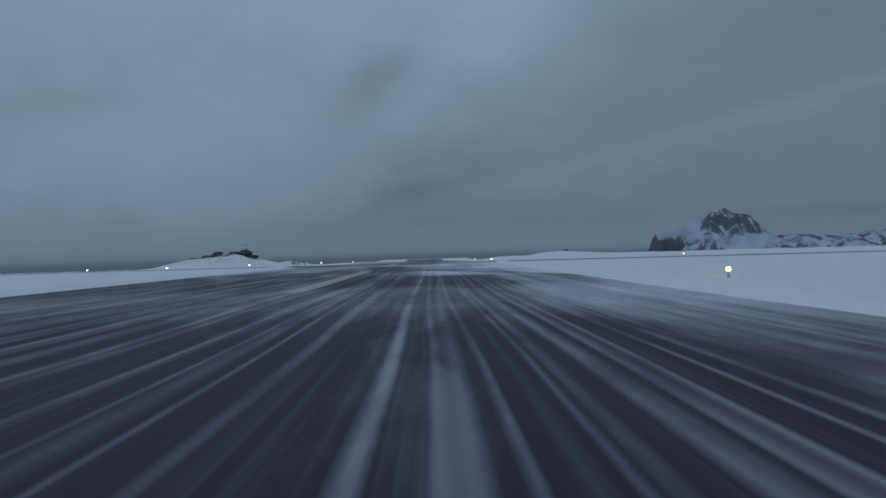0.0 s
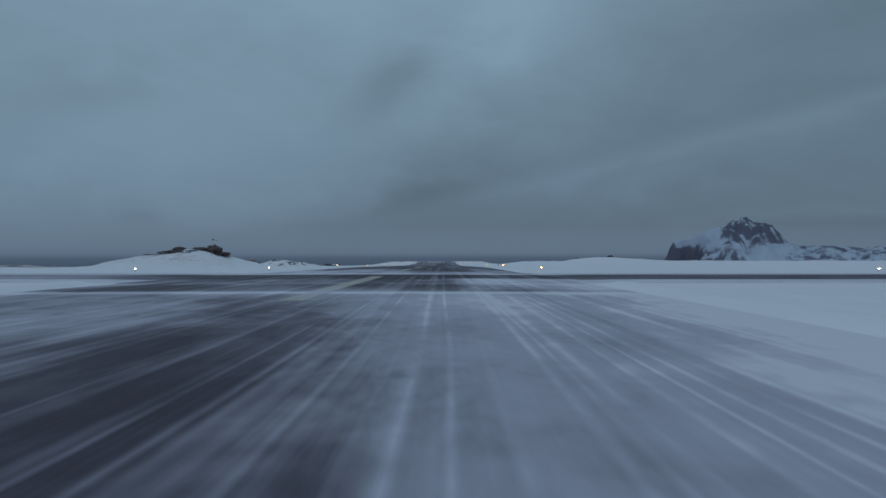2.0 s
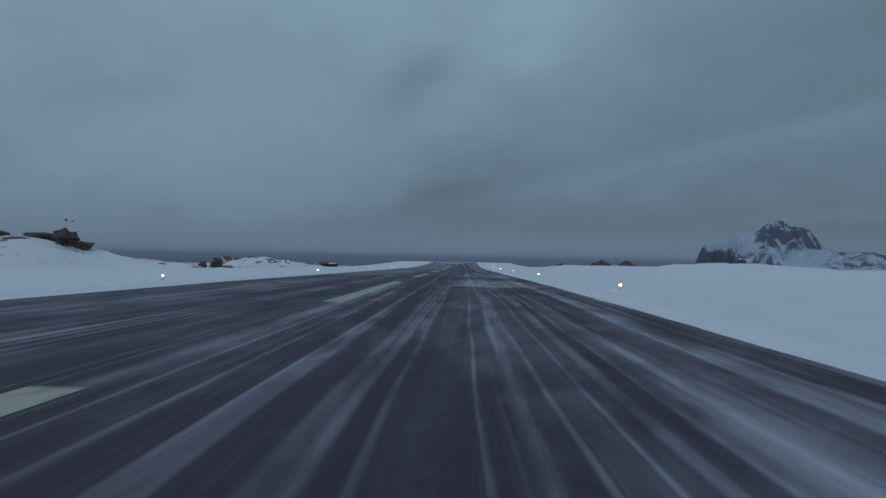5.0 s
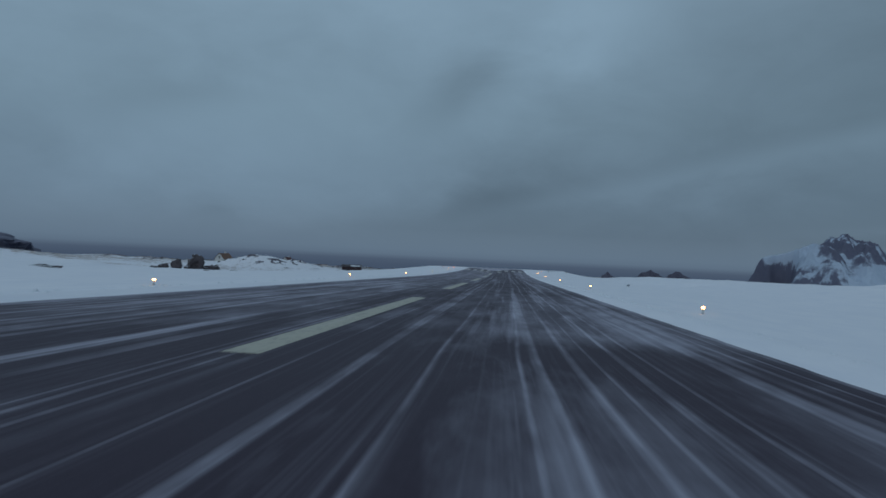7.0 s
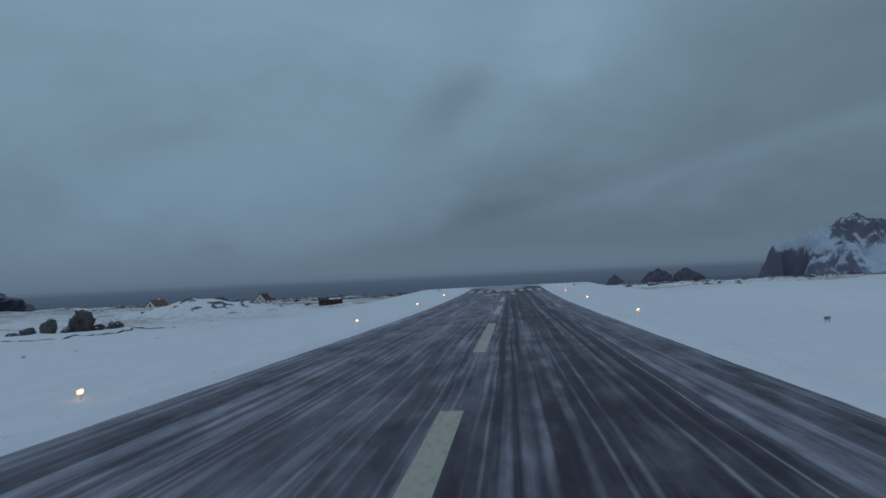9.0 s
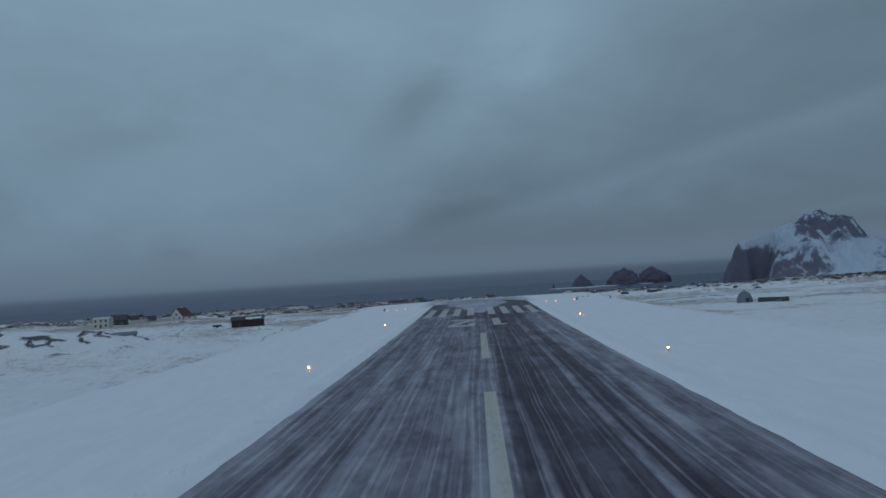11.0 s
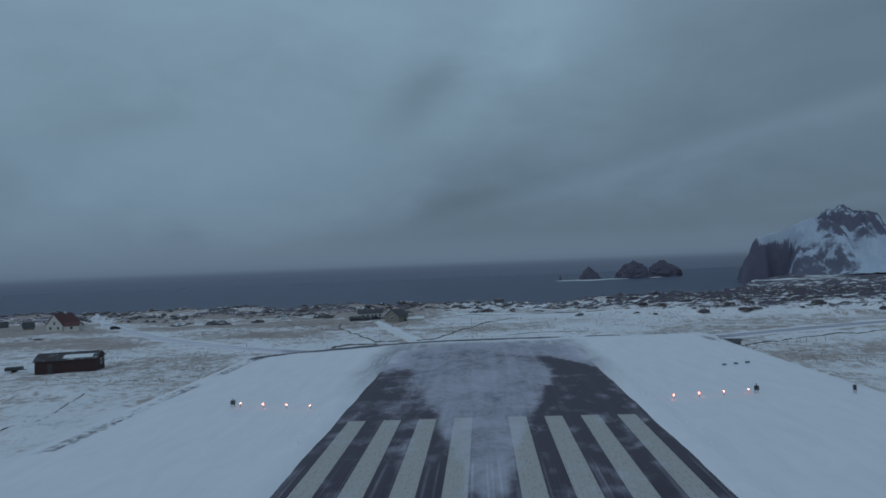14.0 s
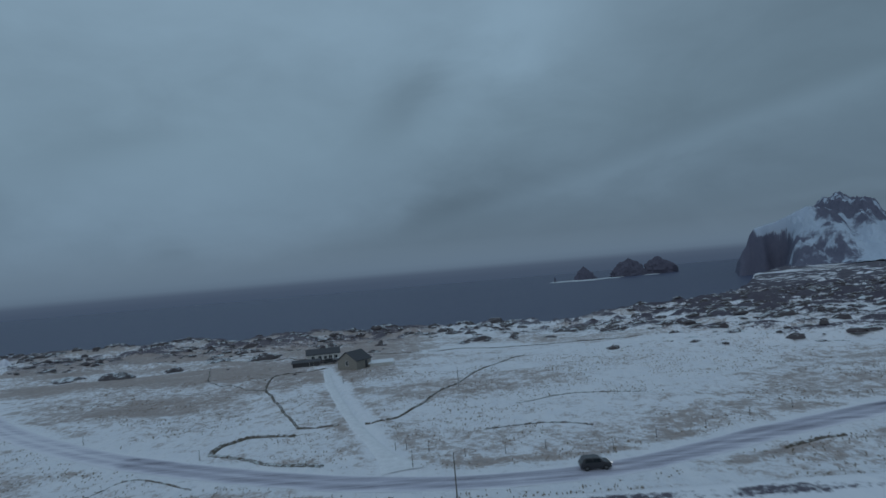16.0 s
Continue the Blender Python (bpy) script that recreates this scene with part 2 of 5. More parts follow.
def asphalt_material(name, along_y=True, paint=None):
    """Dark asphalt, or worn paint on it, under streaks of drifting powder snow that run with the runway."""
    m, nt, bs = graph(name)
    rot = 0.0 if along_y else radians(90)
    at = nt.nodes.new("ShaderNodeAttribute")
    at.attribute_name = "drift"
    wob = noise_tex(nt, position(nt, (0.05, 0.03, 1), rot), 1.0, 2)
    geo = nt.nodes.new("ShaderNodeNewGeometry")
    sp = nt.nodes.new("ShaderNodeSeparateXYZ")
    nt.links.new(geo.outputs["Position"], sp.inputs[0])
    u, v = (sp.outputs[0], sp.outputs[1]) if along_y else (sp.outputs[1], sp.outputs[0])
    soft_at = nt.nodes.new("ShaderNodeAttribute")
    soft_at.attribute_name = "soft"
    u = calc(nt, "ADD", u, calc(nt, "MULTIPLY", calc(nt, "SUBTRACT", wob, 0.5), 0.7))

    def streak(su, sv, detail, rough):
        c = nt.nodes.new("ShaderNodeCombineXYZ")
        nt.links.new(calc(nt, "MULTIPLY", u, su), c.inputs[0])
        nt.links.new(calc(nt, "MULTIPLY", v, sv), c.inputs[1])
        return noise_tex(nt, c.outputs[0], 1.0, detail, rough)

    wide = streak(0.30, 0.010, 3, 0.5)
    band = streak(0.85, 0.026, 4, 0.6)
    thin = streak(2.4, 0.045, 3, 0.6)
    hair = streak(7.0, 0.06, 2, 0.6)
    puff = streak(0.7, 0.15, 6, 0.68)
    lay = calc(nt, "MULTIPLY", calc(nt, "SUBTRACT", at.outputs["Fac"], 0.37), 0.55)
    a = ramp(nt, calc(nt, "ADD", band, lay), [(0.56, 0.0), (0.62, 0.16), (0.72, 0.40), (1.0, 0.85)])
    b = ramp(nt, calc(nt, "ADD", thin, lay), [(0.60, 0.0), (0.68, 0.22), (0.9, 0.5)])
    c = ramp(nt, calc(nt, "ADD", calc(nt, "ADD", calc(nt, "MULTIPLY", puff, 0.6), calc(nt, "MULTIPLY", wide, 0.4)), lay), [(0.42, 0.0), (0.56, 0.20), (0.70, 0.48), (0.82, 0.76), (0.98, 1.0)])
    line1 = calc(nt, "ABSOLUTE", calc(nt, "SUBTRACT", streak(0.42, 0.0016, 2, 0.4), 0.5))
    line2 = calc(nt, "ABSOLUTE", calc(nt, "SUBTRACT", streak(0.9, 0.0035, 1, 0.4), 0.47))
    d = ramp(nt, calc(nt, "ADD", line1, calc(nt, "MULTIPLY", thin, 0.02)), [(0.007, 0.48), (0.016, 0.30), (0.030, 0.0)])
    e = ramp(nt, line2, [(0.006, 0.34), (0.020, 0.20), (0.036, 0.0)])
    d = calc(nt, "SUBTRACT", 1.0, calc(nt, "MULTIPLY", calc(nt, "SUBTRACT", 1.0, d), calc(nt, "SUBTRACT", 1.0, e)))
    d = calc(nt, "MULTIPLY", d, ramp(nt, puff, [(0.36, 0.25), (0.58, 1.0)]))
    d = calc(nt, "ADD", d, ramp(nt, hair, [(0.5, 0.0), (0.8, 0.10)]), True)
    keep = calc(nt, "MULTIPLY", calc(nt, "SUBTRACT", 1.0, a), calc(nt, "SUBTRACT", 1.0, b))
    keep = calc(nt, "MULTIPLY", keep, calc(nt, "MULTIPLY", calc(nt, "SUBTRACT", 1.0, c), calc(nt, "SUBTRACT", 1.0, d)))
    cover = calc(nt, "SUBTRACT", 1.0, keep, True)
    gap = calc(nt, "ADD", streak(0.33, 0.06, 4, 0.55), calc(nt, "MULTIPLY", calc(nt, "MAXIMUM", lay, 0.0), 1.6))
    cover = calc(nt, "MULTIPLY", cover, ramp(nt, gap, [(0.36, 0.42), (0.50, 0.95), (0.6, 1.0)]))
    # where the powder lies in loose patches it hides the streaks
    swirl = noise_tex(nt, position(nt, (0.34, 0.20, 1), radians(14)), 1.0, 7, 0.62, 0.9)
    blot = noise_tex(nt, position(nt, (1.3, 0.95, 1), radians(-10)), 1.0, 7, 0.70, 0.8)
    loose = calc(nt, "ADD", calc(nt, "MULTIPLY", swirl, 0.42), calc(nt, "ADD", calc(nt, "MULTIPLY", blot, 0.38), calc(nt, "MULTIPLY", band, 0.20)))
    loose = calc(nt, "ADD", loose, calc(nt, "MULTIPLY", calc(nt, "SUBTRACT", at.outputs["Fac"], 0.5), 0.62))
    loose = ramp(nt, loose, [(0.36, 0.08), (0.46, 0.26), (0.53, 0.48), (0.62, 0.66), (0.88, 0.97)])
    soft = soft_at.outputs["Fac"]
    loose = calc(nt, "ADD", loose, calc(nt, "MULTIPLY", d, ramp(nt, soft, [(0.90, 0.55), (1.0, 0.05)])), True)
    cover = calc(nt, "ADD", calc(nt, "MULTIPLY", cover, calc(nt, "SUBTRACT", 1.0, soft)), calc(nt, "MULTIPLY", loose, soft), True)
    grain = noise_tex(nt, position(nt), 9.0, 5, 0.7)
    base = mix(nt, grain, (0.028, 0.018, 0.030), (0.056, 0.037, 0.057))
    if paint:
        chips = noise_tex(nt, position(nt, (1.0, 0.4, 1)), 5.0, 6, 0.75)
        base = mix(nt, ramp(nt, chips, [(0.50, 0.0), (0.72, 0.7)]), paint, (0.12, 0.11, 0.12))
        cover = ramp(nt, cover, [(0.15, 0.05), (0.50, 0.40), (0.85, 0.80)])
    powder = mix(nt, ramp(nt, cover, [(0.80, 0.0), (0.98, 1.0)]), (0.66, 0.645, 0.745), (0.80, 0.79, 0.85))
    nt.links.new(mix(nt, cover, base, powder), bs.inputs["Base Color"])
    nt.links.new(calc(nt, "ADD", calc(nt, "MULTIPLY", cover, 0.2), 0.62), bs.inputs["Roughness"])
    bs.inputs["Specular IOR Level"].default_value = 0.14
    bump(nt, bs, calc(nt, "ADD", grain, cover), 0.25, 0.03)
    return m


def sea_material():
    m, nt, bs = graph("sea")
    pos = position(nt)
    swell = noise_tex(nt, position(nt, (0.5, 1.0, 1), radians(25)), 0.012, 6, 0.62)
    chop = noise_tex(nt, position(nt, (0.6, 1.0, 1), radians(25)), 0.09, 5, 0.6)
    patch = noise_tex(nt, pos, 0.0015, 4)
    nt.links.new(mix(nt, patch, (0.070, 0.080, 0.140), (0.088, 0.100, 0.166)), bs.inputs["Base Color"])
    bs.inputs["Roughness"].default_value = 0.42
    bs.inputs["IOR"].default_value = 1.33
    bs.inputs["Specular IOR Level"].default_value = 0.25
    bump(nt, bs, calc(nt, "ADD", swell, calc(nt, "MULTIPLY", chop, 0.4)), 0.8, 6.0)
    return m


def rock_material(name, snow_level, dark=(0.045, 0.040, 0.045), light=(0.13, 0.115, 0.115), scale=0.02):
    """Dark volcanic rock with snow lying where it is not too steep."""
    m, nt, bs = graph(name)
    pos = position(nt)
    n1 = noise_tex(nt, pos, scale, 8, 0.62)
    n2 = noise_tex(nt, pos, scale * 7, 6, 0.65)
    geo = nt.nodes.new("ShaderNodeNewGeometry")
    sp = nt.nodes.new("ShaderNodeSeparateXYZ")
    nt.links.new(geo.outputs["Normal"], sp.inputs[0])
    lie = calc(nt, "ADD", sp.outputs[2], calc(nt, "MULTIPLY", calc(nt, "SUBTRACT", n1, 0.5), 0.9))
    lie = calc(nt, "ADD", lie, calc(nt, "MULTIPLY", calc(nt, "SUBTRACT", n2, 0.5), 0.7))
    lie = ramp(nt, calc(nt, "SUBTRACT", lie, snow_level), [(0.0, 0.0), (0.12, 0.85), (0.3, 1.0)])
    nt.links.new(mix(nt, lie, mix(nt, n2, dark, light), (0.72, 0.76, 0.80)), bs.inputs["Base Color"])
    bs.inputs["Roughness"].default_value = 0.85
    bump(nt, bs, n2, 0.6, 0.25 / scale * 0.02)
    return m


def mountain_material():
    """Crags and sea cliff, wind-packed snow on the slopes between; distance haze painted in."""
    m, nt, bs = graph("hazed_mountain_rock")
    at = nt.nodes.new("ShaderNodeAttribute")
    at.attribute_name = "rock"
    pos = position(nt)
    n1 = noise_tex(nt, pos, 0.022, 8, 0.65)
    n2 = noise_tex(nt, position(nt, (1, 1, 0.45)), 0.09, 6, 0.65)
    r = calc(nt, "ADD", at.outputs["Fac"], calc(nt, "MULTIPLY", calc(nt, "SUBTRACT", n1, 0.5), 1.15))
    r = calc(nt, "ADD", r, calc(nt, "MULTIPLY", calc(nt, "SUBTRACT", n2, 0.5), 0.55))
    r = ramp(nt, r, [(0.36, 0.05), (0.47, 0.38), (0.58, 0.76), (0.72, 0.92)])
    # rock lightened to blue-grey and snow dimmed to blue: distant haze in the colour
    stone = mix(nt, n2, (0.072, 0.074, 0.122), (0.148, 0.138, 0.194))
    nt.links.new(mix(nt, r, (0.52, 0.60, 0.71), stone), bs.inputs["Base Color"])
    bs.inputs["Roughness"].default_value = 0.9
    bump(nt, bs, calc(nt, "ADD", n1, calc(nt, "MULTIPLY", n2, 0.5)), 0.6, 9.0)
    return m


def glow(name, colour, strength):
    m, nt, bs = graph(name)
    bs.inputs["Base Color"].default_value = (*colour, 1)
    bs.inputs["Emission Color"].default_value = (*colour, 1)
    bs.inputs["Emission Strength"].default_value = strength
    return m


M_SNOW = snow_material()
M_ASPHALT = asphalt_material("runway_asphalt")
M_CROSS = asphalt_material("crossing_asphalt", False)
M_YELLOW = asphalt_material("centreline_paint", paint=(0.50, 0.47, 0.375))
M_WHITE = asphalt_material("threshold_paint", paint=(0.49, 0.468, 0.445))
M_SEA = sea_material()
M_HAZED_MOUNTAIN = mountain_material()
# islet stone carries sea haze as a paler, bluer base colour
M_HAZED_ISLET = rock_material("hazed_islet_rock", 1.15, (0.078, 0.076, 0.112), (0.140, 0.130, 0.172), scale=0.02)
# the headland's rock is paled further, more haze painted in
M_HAZED_HEADLAND = rock_material("hazed_headland_rock", 1.1, (0.115, 0.120, 0.165), (0.185, 0.185, 0.235), scale=0.02)
M_LAVA = rock_material("lava_rock", 0.84, (0.050, 0.042, 0.048), (0.135, 0.112, 0.115), scale=0.5)
M_ROOFSNOW = rock_material("snow_dusted_roof", 0.98, (0.045, 0.038, 0.042), (0.085, 0.07, 0.075), scale=0.22)
M_ROAD = asphalt_material("road_asphalt", False)
M_LAMP = glow("amber_lamp", (1.0, 0.40, 0.11), 24)
M_LAMP_WHITE = glow("white_lamp", (1.0, 0.80, 0.58), 8)
M_LAMP_RED = glow("red_lamp", (1.0, 0.20, 0.14), 20)
M_FIXTURE = plain("lamp_fixture", (0.16, 0.14, 0.06), 0.5)
M_RIM = plain("wheel_rim", (0.12, 0.12, 0.125), 0.4)
M_DARK = plain("dark_metal", (0.05, 0.05, 0.055), 0.5)
M_POST = plain("weathered_post", (0.16, 0.14, 0.12), 0.85)
M_SHED = plain("dark_red_boards", (0.050, 0.026, 0.028), 0.8)
M_WALL = plain("white_plaster", (0.62, 0.62, 0.60), 0.8)
M_TAN = plain("tan_cladding", (0.27, 0.25, 0.22), 0.8)
M_REDROOF = plain("red_corrugated", (0.115, 0.045, 0.045), 0.7)
M_RUST = plain("rusty_corrugated", (0.20, 0.115, 0.082), 0.8)
M_DARKROOF = plain("dark_corrugated", (0.06, 0.06, 0.07), 0.6)
M_GLASS = plain("window_glass", (0.02, 0.025, 0.03), 0.15, vary=0.1)
M_CAR = plain("car_paint", (0.03, 0.03, 0.035), 0.3, vary=0.1)
M_TYRE = plain("tyre_rubber", (0.015, 0.015, 0.015), 0.9)
M_BROWN = rock_material("brown_rock", 1.05, (0.055, 0.042, 0.045), (0.14, 0.10, 0.10), 0.5)
M_TURF = rock_material("turf_wall", 0.90, (0.06, 0.045, 0.035), (0.17, 0.135, 0.10), 1.2)
M_STRAW = plain("dry_grass", (0.27, 0.21, 0.155), 0.9)
M_CAP = plain("roof_snow", (0.78, 0.81, 0.85), 0.8, vary=0.08)
M_TRACK = plain("packed_snow", (0.86, 0.86, 0.89), 0.8, vary=0.18, scale=0.9)
M_SLATE = plain("blue_grey_sheet", (0.16, 0.19, 0.23), 0.6)
M_HEAD = glow("headlight", (1.0, 0.95, 0.85), 6)
M_FOAM = plain("sea_foam", (0.7, 0.74, 0.78), 0.9)


# ---- helpers ----
def part(name, bm, material, parent=None, label="", smooth=False):
    me = bpy.data.meshes.new(name)
    bm.to_mesh(me)
    bm.free()
    me.materials.append(material)
    if smooth:
        me.polygons.foreach_set("use_smooth", [True] * len(me.polygons))
    ob = new(name, me)
    if parent is not None:
        ob.parent = parent
    if label:
        ob["label"] = label
    return ob


def box(bm, x0, x1, y0, y1, z0, z1, bevel=0.0):
    g = bmesh.ops.create_cube(bm, size=1.0)
    for v in g["verts"]:
        v.co = Vector(((x0 + x1) / 2 + v.co.x * (x1 - x0), (y0 + y1) / 2 + v.co.y * (y1 - y0), (z0 + z1) / 2 + v.co.z * (z1 - z0)))
    if bevel:
        es = list({e for v in g["verts"] for e in v.link_edges})
        bmesh.ops.bevel(bm, geom=es, offset=bevel, segments=2, affect="EDGES")
    return bm


def tube(bm, x, y, z0, z1, r0, r1=None, seg=10):
    bmesh.ops.create_cone(bm, cap_ends=True, segments=seg, radius1=r0, radius2=r0 if r1 is None else r1, depth=z1 - z0,
                          matrix=Matrix.Translation((x, y, (z0 + z1) / 2)))
    return bm


def lattice(seed):
    r = np.random.RandomState(seed)
    return r.rand(256, 256)


LAT = [lattice(s) for s in range(4)]


def vnoise(x, y, k=0):
    """Smooth value noise, 0 to 1."""
    x, y = np.asarray(x, float), np.asarray(y, float)
    xi, yi = np.floor(x).astype(int), np.floor(y).astype(int)
    fx, fy = x - xi, y - yi
    fx, fy = fx * fx * (3 - 2 * fx), fy * fy * (3 - 2 * fy)
    t = LAT[k % 4]
    a, b = t[xi % 256, yi % 256], t[(xi + 1) % 256, yi % 256]
    c, d = t[xi % 256, (yi + 1) % 256], t[(xi + 1) % 256, (yi + 1) % 256]
    return (a * (1 - fx) + b * fx) * (1 - fy) + (c * (1 - fx) + d * fx) * fy


def fbm(x, y, octaves=4, k=0, ridged=False):
    out, amp, tot = 0.0, 1.0, 0.0
    for i in range(octaves):
        n = vnoise(x * 2 ** i + 17.3 * i, y * 2 ** i - 9.1 * i, k + i)
        if ridged:
            n = 1 - abs(2 * n - 1)
        out, tot, amp = out + amp * n, tot + amp, amp * 0.5
    return out / tot


def smooth(t):
    t = np.clip(t, 0, 1)
    return t * t * (3 - 2 * t)


# ---- the lie of the land ----
RW_Y = [-300, -115, 0, 57, 115, 172, 230, 287, 345, 402, 460, 517, 600]
RW_Z = [4.0, 3.1, 2.4, 2.3, 1.65, 0.98, 0.0, -0.92, -1.86, -2.5, -2.7, -2.58, -2.3]
LEFT_Y = [-300, 0, 100, 180, 240, 300, 340, 412, 480, 581, 640, 690, 790, 830, 915, 1016, 1500, 2600, 4000]
LEFT_Z = [2.5, 2.0, 1.2, 0.0, -1.0, -2.2, -4.0, -5.9, -6.6, -9.0, -9.3, -9.8, -13.6, -14.6, -20.5, -27.0, -48.0, -80.0, -100.0]
RIGHT_Y = [-300, 0, 100, 240, 330, 393, 430, 465, 500, 530, 581, 640, 690, 790, 830, 915, 1016, 1500, 2600, 4000]
RIGHT_Z = [2.8, 2.2, 1.8, 1.2, 0.3, -0.8, -1.8, -3.8, -7.0, -8.6, -9.0, -9.2, -10.0, -14.6, -16.2, -20.5, -27.0, -48.0, -80.0, -100.0]
COAST_X = [-2500, -900, -300, -150, 0, 60, 110, 160, 230, 380, 700, 1050, 1400, 4000]
COAST_Y = [600, 760, 880, 862, 838, 850, 900, 985, 1120, 1450, 2200, 2850, 3300, 3800]
SEA_Z = -112.0
HALF, STRIP, STRIP_END, LIGHT_X = 14.0, 36.0, 562.0, 18.5


ROAD_X = [-230, -176, -140, -97, -61, -36, -11, 12.5, 36, 63, 110, 180, 300]
ROAD_Y = [830, 748, 697, 646, 616, 601, 591, 590, 600.5, 612, 631, 655, 700]


def curve(y, ys, zs, k=14.0):
    """Piecewise line through the given heights, rounded at its corners."""
    return (np.interp(y - k, ys, zs) + 2 * np.interp(y, ys, zs) + np.interp(y + k, ys, zs)) / 4


def runway_z(y):
    return curve(y, RW_Y, RW_Z, 20.0)


def bump_at(x, y, cx, cy, sx, sy, h):
    return h * np.exp(-(((x - cx) / sx) ** 2 + ((y - cy) / sy) ** 2))


def land(x, y):
    """Height, bare grass and bare rock at a place."""
    x, y = np.asarray(x, float), np.asarray(y, float)
    strip = runway_z(y)
    t = smooth((x + 30) / 60)
    out = curve(y, LEFT_Y, LEFT_Z, 10.0) * (1 - t) + curve(y, RIGHT_Y, RIGHT_Z, 10.0) * t
    out = out + bump_at(x, y, -77, 243, 12, 24, 5.6) + bump_at(x, y, -62, 244, 14, 22, 1.6) + bump_at(x, y, -98, 296, 24, 26, 3.4) + bump_at(x, y, -91, 231, 9, 20, 2.4)
    out = out + bump_at(x, y, 58, 258, 17, 34, 1.7) + bump_at(x, y, -131, 500, 22, 26, 1.8) + bump_at(x, y, -118, 560, 16, 20, 1.6)
    out = out + bump_at(x, y, -104, 482, 9, 9, 5.2) + bump_at(x, y, -91, 489, 9, 8, 3.2) + bump_at(x, y, -114, 478, 7, 9, 3.0) + bump_at(x, y, -80, 500, 9, 10, 1.6) + bump_at(x, y, -73, 557, 7, 6, 1.3) + bump_at(x, y, -125, 476, 9, 10, 1.6)
    far = smooth((y - 690) / 120)
    shore = smooth((x - 20) / 70) * smooth((y - 640 - 30 * (fbm(x / 40, y / 40, 2, 3) - 0.5)) / 30)
    lump = fbm(x / 15, y / 10, 4, 1, True)
    rough = fbm(x / 26, y / 20, 4, 1) - 0.5
    crag = fbm(x / 17, y / 13, 4, 2, True)
    brink = STRIP_END + 1.5 - 0.0104 * np.maximum(-x, 0) ** 2
    dx, dy = np.abs(x) - STRIP, y - brink
    signed = np.maximum(dx, dy)
    d = np.hypot(np.maximum(dx, 0), np.maximum(dy, 0))
    w = smooth(d / np.where(dy > 0, 17.0, np.where((y > 330), 13.0, 24.0)))
    crossing = np.exp(-(((y - 80) / 34) ** 4))
    w = w * (1 - 0.9 * crossing)
    # levelled bed of the road and of the farm track
    bed = np.exp(-((y - np.interp(x, ROAD_X, ROAD_Y)) / (5.5 + 4.0 * smooth((-x - 30) / 40))) ** 2) + np.exp(-((x + 10 + (y - 595) * 0.31) / 1.8) ** 2) * smooth((y - 585) / 8) * (1 - smooth((y - 690) / 12))
    bed = np.clip(bed, 0, 1)
    hum = (fbm(x / 5.5, y / 4.5, 3, 0) - 0.5) * (1 - bed)
    field = out + hum * (0.75 + 0.5 * smooth((-x - 30) / 20)) * smooth((d - 2) / 12) + rough * (1.0 + 2.2 * far) * (1 - 0.7 * bed) + np.maximum(crag - 0.66, 0) * 9.0 * far + np.maximum(lump - 0.5, 0) * 7.0 * shore * (1 - bed)
    c = y - np.interp(x, COAST_X, COAST_Y) + 30 * (fbm(x / 60, x * 0, 3, 1) - 0.5)
    field = field + 2.4 * np.exp(-((c + 22) / 20) ** 2) * (0.4 + 1.2 * vnoise(x / 24, x * 0 + 5, 2)) * (1 - smooth((x - 60) / 120))
    z = strip * (1 - w) + field * w
    # ploughed bank beside the asphalt and a shallow bed below it
    ragged = 0.32 * (fbm(y / 3.5, x * 0 + 3, 3, 3) - 0.5)
    edge = np.abs(x) - HALF - ragged
    on = (y < 540) & (np.abs(y - 80) > 17)
    z = z + np.where(on, 0.22 * np.exp(-((edge - 1.1) / 0.9) ** 2), 0) - 0.14 * smooth((0.3 - edge) / 0.9) * (y < 552)
    z = z + np.where((np.abs(y - 80) < 15), -0.12, 0) * (np.abs(x) < 300)
    # sea cliffs
    z = z - smooth(c / 60) * 40 - np.clip(c - 20, 0, 2000) * 0.8
    z = np.maximum(z, -150)
    cover = smooth(d / 5.0)
    tone = fbm(x / 38, y / 24, 4, 0)
    grass = cover * (0.40 + 0.32 * smooth((tone - 0.36) / 0.34)) * smooth((y - 370) / 90)
    grass = grass + cover * 0.9 * smooth((-x - 62) / 12) * np.exp(-((y - 285) / 34) ** 2) * smooth((tone - 0.4) / 0.2)
    grass = grass * (1 - 0.20 * smooth((-x - 36) / 10) * (1 - smooth((y - 600) / 40)))
    grass = np.where((x > 36) & (y < 560), grass * 0.8, grass)
    grass = grass * (1.0 - 0.22 * smooth((x + 30) / 30) * smooth((y - 570) / 20))
    knoll = np.exp(-((x + 103) / 24) ** 2 - ((y - 480) / 14) ** 2)
    grass = grass * (1 - 0.6 * knoll) * (1 - 0.8 * bed) + 0.12 * cover * smooth((-x - 20) / 60) * smooth((y - 590) / 40)
    flank = np.exp(-((np.abs(x + 10 + (y - 595) * 0.31) - 3.6) / 1.6) ** 2) * smooth((y - 600) / 10) * (1 - smooth((y - 690) / 8))
    verge = np.exp(-((np.abs(y - np.interp(x, ROAD_X, ROAD_Y)) - 6.5) / 2.2) ** 2) * smooth((y - 572) / 10)
    grass = grass + 0.34 * flank * vnoise(x / 2.5, y / 3.5, 1) + 0.30 * verge * smooth((vnoise(x / 6, y / 3, 2) - 0.45) / 0.2) * smooth((d - 1) / 3)
    crag = np.where(y > 1000, fbm(x / 60, y / 34, 4, 2, True), crag)
    burr = fbm(x / 6.5, y / 4.0, 3, 3, True)
